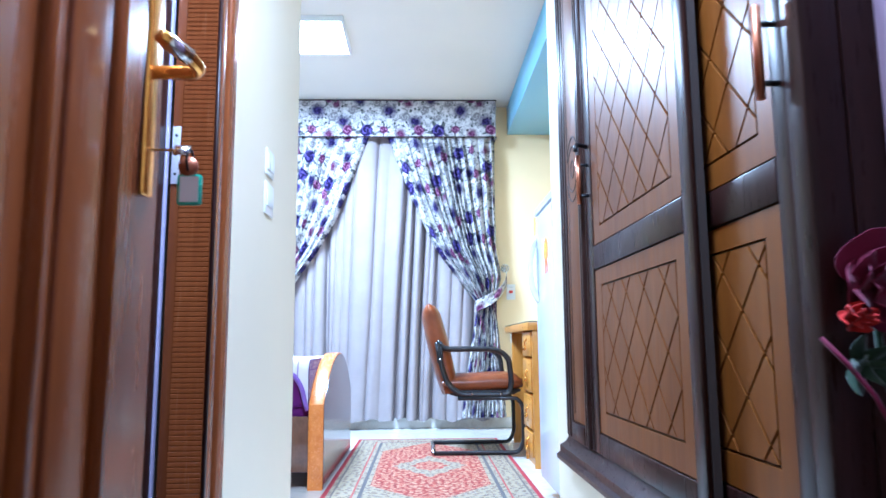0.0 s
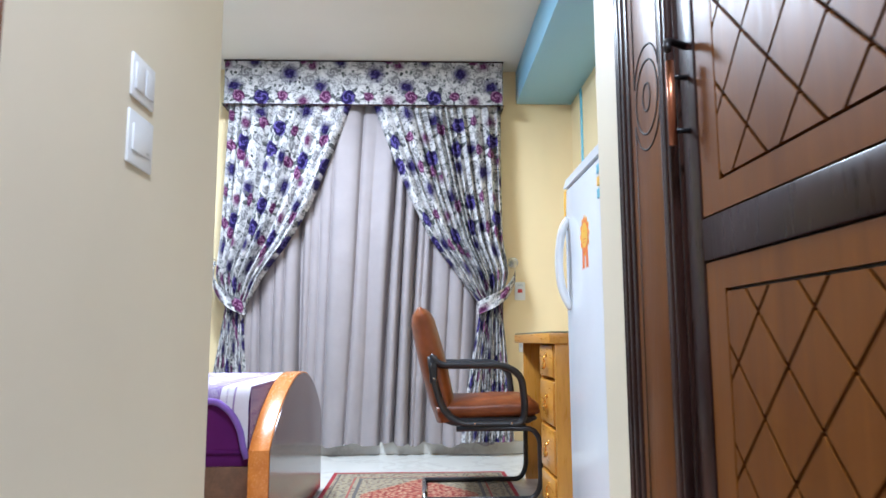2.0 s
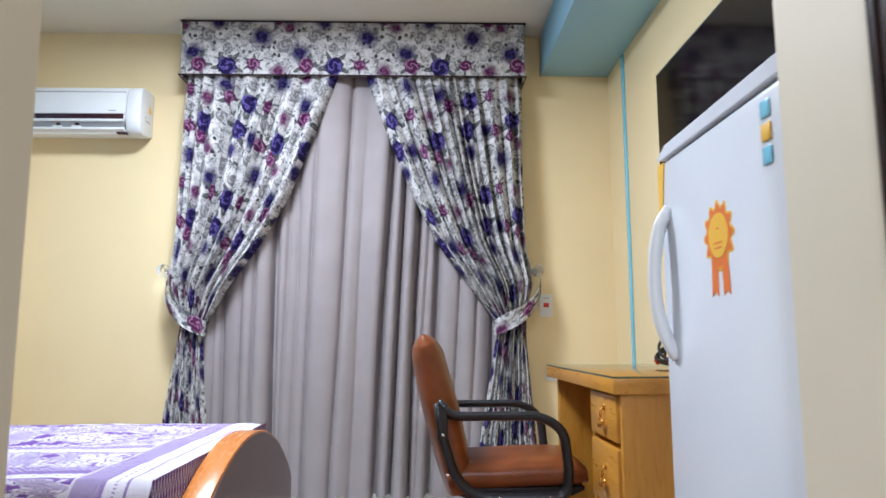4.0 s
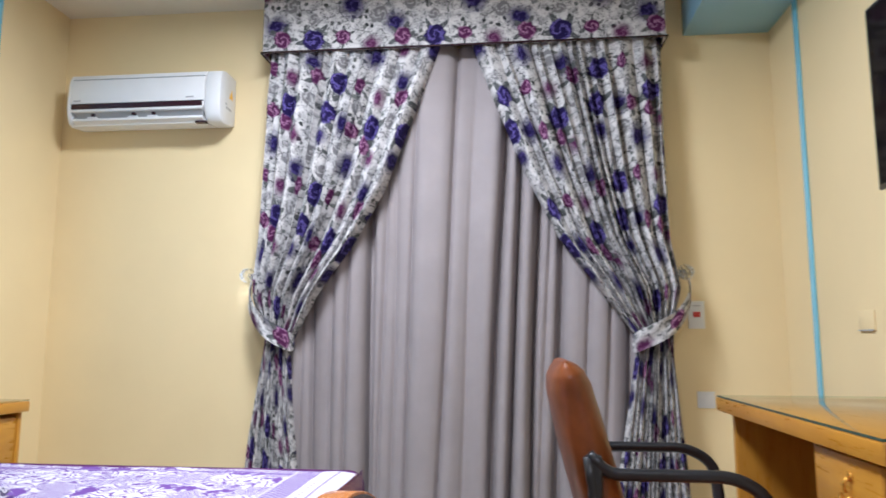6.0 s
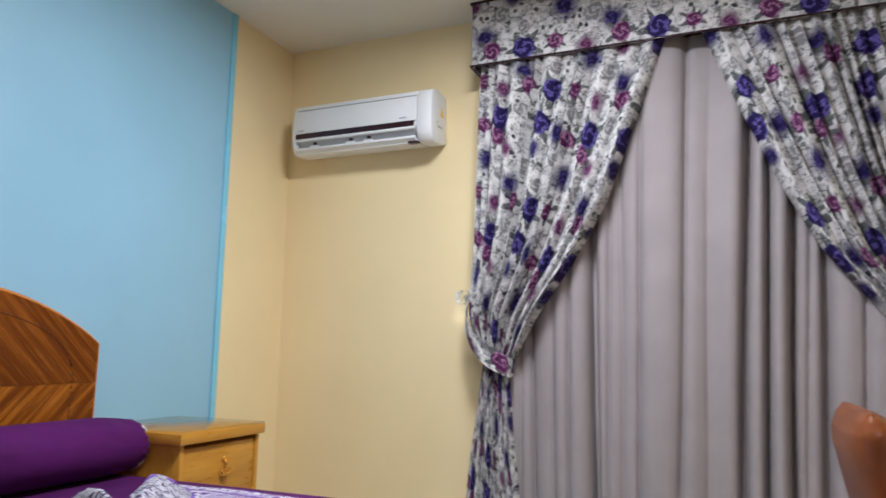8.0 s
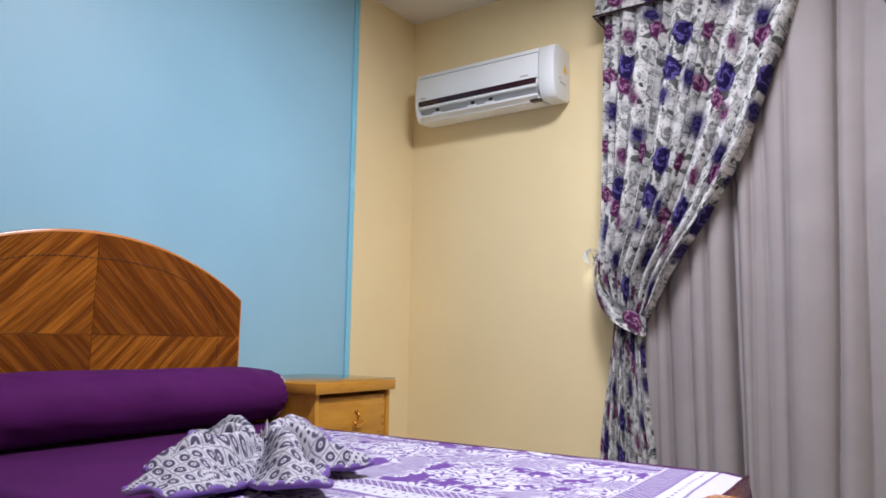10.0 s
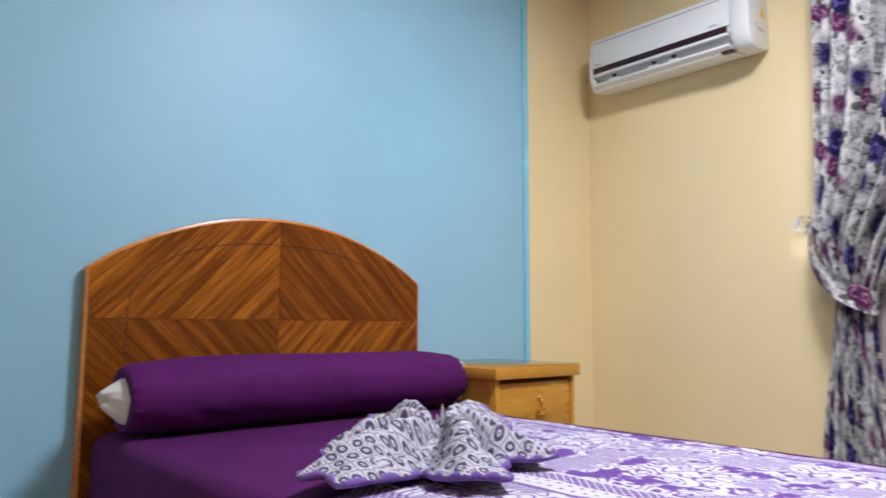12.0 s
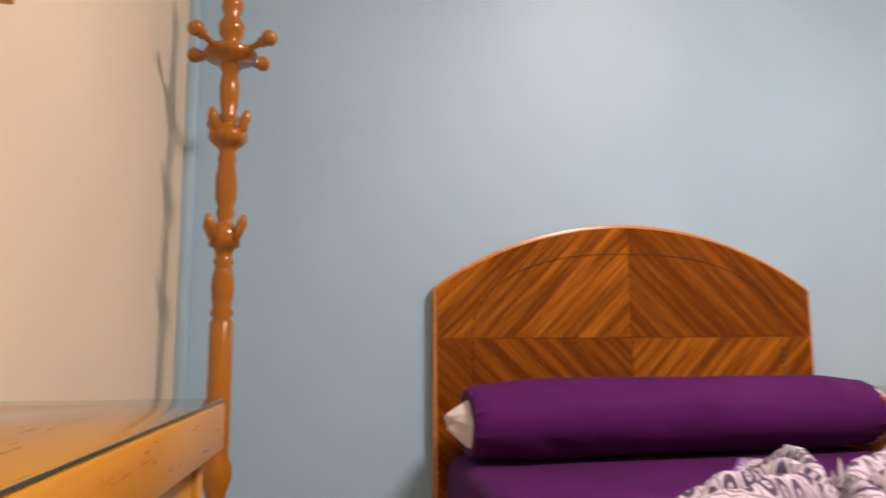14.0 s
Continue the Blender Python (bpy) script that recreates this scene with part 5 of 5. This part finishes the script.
# ---------- chest of drawers and framed mirror on the south wall ----------
def chest():
    z1, w, d = 0.960, 0.600, 0.275
    t = thing("chest_of_drawers", "narrow honey wooden chest of drawers with glass top", "chest of drawers", (-1.505, 3.412, 0))
    part("top", box(0, -d, z1 - 0.058, w, 0, z1, 0.004), M_ORANGE, t)
    part("glass", pane(0.003, -d + 0.003, z1 + 0.0015, w - 0.003, -0.003, z1 + 0.0045), M_GLASS, t, "greenish glass sheet")
    part("glass_edge", box(0.003, -0.003, z1 + 0.0015, w - 0.003, -0.0018, z1 + 0.0042), M_GLASS_EDGE, t, "dark green polished glass edge")
    part("side", box(0.02, -d, 0, 0.042, -0.02, z1 - 0.058, 0.002), M_ORANGE_Z, t)
    part("side", box(w - 0.042, -d, 0, w - 0.02, -0.02, z1 - 0.058, 0.002), M_ORANGE_Z, t)
    part("back", box(0.042, -d, 0.04, w - 0.042, -d + 0.01, z1 - 0.058), M_ORANGE, t)
    for k in range(4):
        zb = 0.066 + k * 0.209
        dr = part("drawer", box(0.046, -d + 0.02, zb, w - 0.046, -0.026, zb + 0.198, 0.004), M_ORANGE, t)
        drawer_pull(dr, 0.22, -0.026, zb + 0.12, "y")
    part("plinth", box(0.042, -d + 0.01, 0, w - 0.042, -0.04, 0.065), M_ORANGE, t)
    for o in t.children_recursive:
        o.data.transform(Matrix.Translation(t.location))
    t.rotation_euler = (0, 0, radians(-4.4))


chest()


def wall_mirror():
    x0, x1, z0, z1 = -1.525, -1.05, 1.47, 2.25
    t = thing("wall_mirror", "mirror in an orange wooden frame above the chest", "mirror", (-1.34, S, z0))
    for a in ((x0, z0, x0 + 0.05, z1), (x1 - 0.05, z0, x1, z1)):
        part("frame_side", box(a[0], S, a[1], a[2], S + 0.025, a[3], 0.005), M_ORANGE_Z, t)
    for a in ((x0 + 0.05, z0, x1 - 0.05, z0 + 0.05), (x0 + 0.05, z1 - 0.05, x1 - 0.05, z1)):
        part("frame_rail", box(a[0], S, a[1], a[2], S + 0.025, a[3], 0.005), M_ORANGE, t)
    part("mirror_glass", box(x0 + 0.05, S + 0.002, z0 + 0.05, x1 - 0.05, S + 0.010, z1 - 0.05), M_CHROME, t)


wall_mirror()


# ---------- door on the left of the corridor ----------
def room_door():
    t = thing("panelled_door", "reddish brown wooden door with gold lever handle, wide open", "door", (-0.43, 0.98, -0.05))
    x = -0.41
    leaf = part("leaf", box(x - 0.04, 0.10, -0.045, x, 0.992, 2.1, 0.003), M_DOORWOOD, t)
    for y0, y1 in ((0.30, 0.64), (0.73, 0.815)):
        part("raised_panel", box(x - 0.004, y0, 0.06, x + 0.005, y1, 2.0, 0.006, 3), M_DOORWOOD, leaf)
    for y in (0.69, 0.842):
        part("moulding", tube([(x, y, -0.04), (x, y, 2.09)], 0.013, 10), M_AMBER_DOOR, leaf, "orange brown upright moulding")
    part("latch_edge", box(x - 0.03, 0.992, 0.88, x - 0.012, 0.994, 1.12, 0.0005), M_CHROME, leaf, "steel latch face in the door edge")
    part("lock_plate", box(x, 0.925, 0.965, x + 0.008, 0.958, 1.252, 0.004), M_BRASS, leaf, "gold handle plate")
    lever = part("lever", tube(bend([(x + 0.004, 0.942, 1.135), (x + 0.070, 0.942, 1.135), (x + 0.070, 0.905, 1.139), (x + 0.045, 0.858, 1.150)], 5, 0.018), 0.0095, 10), M_BRASS, leaf, "gold lever handle")
    part("grip", tube([(x + 0.0665, 0.901, 1.140), (x + 0.050, 0.868, 1.1475)], 0.0115, 10), M_CHROME, lever, "steel lever grip")
    key = part("key", tube([(x + 0.006, 0.942, 1.028), (x + 0.036, 0.944, 1.028), (x + 0.038, 0.944, 1.028), (x + 0.058, 0.944, 1.028)], [0.0035, 0.0035, 0.011, 0.010], 10, None, False, 0.35), M_CHROME, leaf, "steel key in the lock")
    part("key_ring", tube([(x + 0.060, 0.942 + 0.014 * math.cos(a), 1.012 + 0.016 * math.sin(a)) for a in [i * math.tau / 20 for i in range(20)]], 0.0018, 6, None, True), M_IRON, key)
    part("key_disc", tube([(x + 0.060, 0.935, 1.004), (x + 0.060, 0.939, 1.004)], 0.013, 14), M_BRONZE, key, "copper coloured disc")
    part("key_tag", box(x + 0.046, 0.936, 0.952, x + 0.078, 0.942, 0.994, 0.004), M_GREEN, key, "green and white key tag")
    part("tag_paper", box(x + 0.050, 0.9355, 0.956, x + 0.074, 0.936, 0.990), M_PLASTIC, key)


room_door()


def side_leaf():
    t = thing("door_side_panel", "narrow reeded dark wooden side leaf of the door", "door", (-0.68, 1.95, -0.05))
    y = 1.93
    body = part("leaf", box(-0.737, y, -0.045, -0.612, 1.985, 2.2, 0.003), M_DOORWOOD, t)
    for k in range(164):
        z = -0.03 + k * 0.0135
        part("reed", box(-0.711, y - 0.0020, z, -0.622, y + 0.002, z + 0.0126, 0.0016, 1), M_DOORWOOD, body)
    part("bead", tube([(-0.615, y, -0.04), (-0.615, y, 2.19)], 0.006, 8), M_DARKWOOD, body, "dark upright bead")
    part("strike_plate", box(-0.735, y - 0.004, 1.212, -0.713, y, 1.376, 0.001), M_STEEL, body, "steel strike plate")
    for z in (1.24, 1.295, 1.35):
        part("screw", tube([(-0.724, y - 0.002, z), (-0.724, y - 0.0045, z)], 0.004, 8), M_IRON, body)


side_leaf()


def inner_leaf():
    t = thing("inner_door_leaf", "plain reddish brown fixed leaf inside the doorway", "door", (-0.75, 1.3, -0.05))
    part("leaf", box(-0.79, 0.70, -0.05, -0.745, 1.80, 2.2, 0.003), M_DOORWOOD, t)
    part("edge", box(-0.79, 1.802, -0.05, -0.742, 1.900, 2.2, 0.004), M_DARKWOOD, t, "dark meeting edge")
    # light in the gap, painted as a pale strip beside the dark edge
    part("gap_light_strip", box(-0.79, 1.902, -0.05, -0.741, 1.926, 2.2, 0.003), M_GAP_LIGHT, t, "pale violet strip painted for light in the door gap")


inner_leaf()
structure("door_1", box(CL - 0.01, 2.03, -0.05, CL + 0.018, 2.108, 2.34, 0.008, 3), M_DOORWOOD, "reddish brown door architrave")
structure("door_frame_head", box(CL - 0.01, DY0 - 0.09, DZ - 0.03, CL + 0.04, 2.03, DZ + 0.09, 0.01, 3), M_DOORWOOD, "reddish brown architrave over the door")
structure("door_frame_side", box(CL - 0.01, DY0 - 0.09, -0.05, CL + 0.04, DY0, DZ - 0.03, 0.01, 3), M_DOORWOOD, "reddish brown door architrave")


# ---------- built-in wardrobe ----------
def clip(poly, a, b, c):
    """The part of a polygon where a*x + b*y <= c."""
    out = []
    for (x0, y0), (x1, y1) in zip(poly, poly[1:] + poly[:1]):
        d0, d1 = a * x0 + b * y0 - c, a * x1 + b * y1 - c
        if d0 <= 0:
            out.append((x0, y0))
        if d0 * d1 < 0:
            f = d0 / (d0 - d1)
            out.append((x0 + (x1 - x0) * f, y0 + (y1 - y0) * f))
    return out


def lattice(parent, y0, y1, z0, z1, x, pitch, slope, cross, g=0.006, depth=0.006):
    """Diamond fields between carved grooves, on the plane x, facing -x, each a piece of its own; two grooves meet at cross."""
    py, pz = cross
    n = int((y1 - y0) / pitch + (z1 - z0) / (pitch * slope)) + 3
    w = g / 2 * math.sqrt(1 + 1 / slope ** 2)
    for i in range(-n, n):
        for j in range(-n, n):
            p = [(y0, z0), (y1, z0), (y1, z1), (y0, z1)]
            for a, b, c in ((1, 1 / slope, py + pz / slope + (i + 1) * pitch - w), (-1, -1 / slope, -(py + pz / slope + i * pitch + w)), (1, -1 / slope, py - pz / slope + (j + 1) * pitch - w), (-1, 1 / slope, -(py - pz / slope + j * pitch + w))):
                p = clip(p, a, b, c)
                if len(p) < 3:
                    break
            if len(p) >= 3:
                area = abs(sum(a[0] * b[1] - b[0] * a[1] for a, b in zip(p, p[1:] + p[:1]))) / 2
                if area > 1e-5:
                    part("panel_piece", prism(p, "x", x - depth, x, 0), M_PANEL, parent, "", False)


def wardrobe_door(t, y0, y1, x, handle_y, handle_z, name="sliding_door"):
    d = part(name, box(x + 0.012, y0, 0.40, x + 0.03, y1, 2.50, 0.0), M_GROOVE, t)
    sa, sb = 0.060, 0.074
    for a, b in ((y0, y0 + sa), (y1 - sb, y1)):
        part("stile", box(x - 0.002, a, 0.40, x + 0.012, b, 2.50, 0.004), M_DARKWOOD, d, "dark stained stile")
    for a, b in ((0.40, 0.47), (1.020, 1.102), (2.40, 2.50)):
        part("rail", box(x - 0.002, y0 + sa, a, x + 0.012, y1 - sb, b, 0.004), M_DARKWOOD, d, "dark stained rail")
    ya, yb = y0 + sa + 0.002, y1 - sb - 0.002
    ma, mb = 0.060, 0.078
    for za, zb, cut in ((0.474, 1.016, 0.068), (1.106, 2.396, 0.056)):
        zt = 0.052 if zb < 1.2 else 0.065
        for a in ((ya, za, yb, za + cut), (ya, zb - zt, yb, zb), (ya, za + cut, ya + ma, zb - zt), (yb - mb, za + cut, yb, zb - zt)):
            part("panel_border", box(x + 0.002, a[0], a[1], x + 0.012, a[2], a[3], 0.0), M_PANEL, d, "mid brown panel border")
        lattice(d, ya + ma + 0.006, yb - mb - 0.006, za + cut + 0.006, zb - zt - 0.006, x + 0.012, 0.163, 1.04, (y1 - 0.270, 0.917 if zb < 1.2 else 1.230), 0.0075, 0.010)
    hx = x - 0.036
    part("handle_bar", tube([(hx, handle_y, handle_z - 0.086), (hx, handle_y, handle_z + 0.090)], 0.0085, 10), M_BRONZE, d, "copper coloured bar handle")
    for z in (handle_z - 0.056, handle_z + 0.056):
        part("handle_post", tube([(hx, handle_y, z), (x, handle_y, z)], 0.006, 8), M_IRON, d)
    return d


def wardrobe():
    t = thing("built_in_wardrobe", "dark wooden wardrobe with diamond carved sliding doors", "wardrobe", (0.6, 2.1, WZ0))
    part("carcass", box(0.66, WY0, WZ0, 1.15, WY1, WZ1), M_DARKWOOD, t)
    part("sill", prism([(0.505, WZ0), (0.70, WZ0), (0.70, 0.40), (0.56, 0.40), (0.545, 0.375), (0.520, 0.36), (0.520, 0.335), (0.505, 0.325)], "y", WY0, WY1, 0.002), M_DARKWOOD, t, "moulded dark sill")
    part("head", box(0.53, WY0, 2.50, 0.66, WY1, WZ1, 0.01), M_DARKWOOD, t)
    # carved pilaster at the far end
    part("pilaster_field", box(0.552, 2.602, 0.47, 0.57, 2.822, 2.50, 0.001), M_PANEL, t, "mid brown carved pilaster")
    for a, b, x in ((2.925, 2.952, 0.549), (2.893, 2.922, 0.545), (2.860, 2.890, 0.545), (2.824, 2.857, 0.548), (2.572, 2.600, 0.544), (2.542, 2.570, 0.536), (2.516, 2.540, 0.536), (2.495, 2.514, 0.548)):
        part("reed", box(x, a, 0.40, 0.60, b, 2.50, 0.009, 3), M_DARKWOOD, t, "dark upright moulding")
    part("backing", box(0.60, 2.495, 0.40, 0.66, WY1, 2.50), M_DARKWOOD, t)
    part("pilaster_foot", box(0.542, 2.602, 0.40, 0.57, 2.822, 0.468, 0.004), M_DARKWOOD, t)
    cy, cz = 2.70, 1.452
    for ry, rz in ((0.026, 0.034), (0.078, 0.090)):
        part("carved_ring", tube([(0.552, cy + ry * math.cos(a), cz + rz * math.sin(a)) for a in [i * math.tau / 40 for i in range(40)]], 0.0028, 6, None, True), M_GROOVE, t, "carved oval groove")
    for sg, end in ((-1, 0.50), (1, 2.46)):
        arc = [(0.552, cy + 0.090 * math.cos(a), cz + sg * (0.03 + 0.098 * math.sin(a))) for a in [math.pi * (0.06 + 0.88 * i / 24) for i in range(25)]]
        part("carved_arc", tube(arc, 0.0028, 6), M_GROOVE, t, "carved arc groove")
        for p in (arc[0], arc[-1]):
            part("carved_line", tube([p, (0.552, p[1], end)], 0.0022, 6), M_GROOVE, t)
    wardrobe_door(t, 1.52, 2.485, 0.552, 2.447, 1.346)
    wardrobe_door(t, 1.185, 2.10, 0.600, 1.212, 1.285)
    part("end_jamb", box(0.590, WY0 + 0.002, 0.40, 0.66, 1.182, 2.50, 0.006), M_DARKWOOD, t)
    # latch above the first handle
    part("latch", tube(bend([(0.550, 2.45, 1.47), (0.505, 2.43, 1.475), (0.50, 2.41, 1.445)], 4, 0.02), 0.008, 8), M_IRON, t, "black iron latch")


wardrobe()


# ---------- red flowers in the lobby ----------
def flowers():
    t = thing("fabric_flowers", "red and magenta fabric flowers hanging on the dark wall", "flowers", (0.70, 1.0, 0.55))
    rnd = random.Random(2)

    def petal(c, r, a, cup, mat, name, wide=1.0):
        def at(s, v):
            q = (s - 0.5) * wide * math.sin(math.pi * (0.12 + 0.8 * v)) * 2
            rr = r * v
            return (c[0] + rr * math.cos(a) - r * 0.5 * q * math.sin(a), c[1] - cup * r * v * v - 0.008 * math.cos(3 * q), c[2] + rr * math.sin(a) + r * 0.5 * q * math.cos(a))
        part(name, grid(6, 7, at, None, None, 0.0015), mat, t)
    def bloom(x, y, z, r, count, mat, name, wide=1.0):
        for k in range(count):
            ring = k / count
            petal((x, y + 0.02 * ring, z), r * (0.35 + 0.65 * ring) * rnd.uniform(0.85, 1.15), k * 2.4, 1.2 - 1.0 * ring, mat, name, wide)
    bloom(0.605, 1.045, 0.806, 0.030, 14, M_PETAL, "petal", 1.3)
    bloom(0.655, 1.060, 0.850, 0.080, 20, M_PETAL2, "petal", 1.4)
    bloom(0.625, 1.075, 0.735, 0.055, 9, M_LEAFY, "leaf", 0.6)
    part("stem", tube([(0.65, 1.085, 0.85), (0.66, 1.09, 0.72), (0.70, 1.09, 0.60)], 0.006, 6), M_LEAFY, t, "dark green stem")
    part("ribbon", tube([(0.560, 1.078, 0.775), (0.588, 1.06, 0.735), (0.612, 1.04, 0.69), (0.625, 1.03, 0.65)], 0.004, 6), M_PETAL2, t, "magenta ribbon")


flowers()


# thin sheets of glass let the light through to what they lie on
for ob in scene.objects:
    if ob.type == "MESH" and ob.name.split(".")[0] in ("glass", "crystal"):
        ob.visible_shadow = False
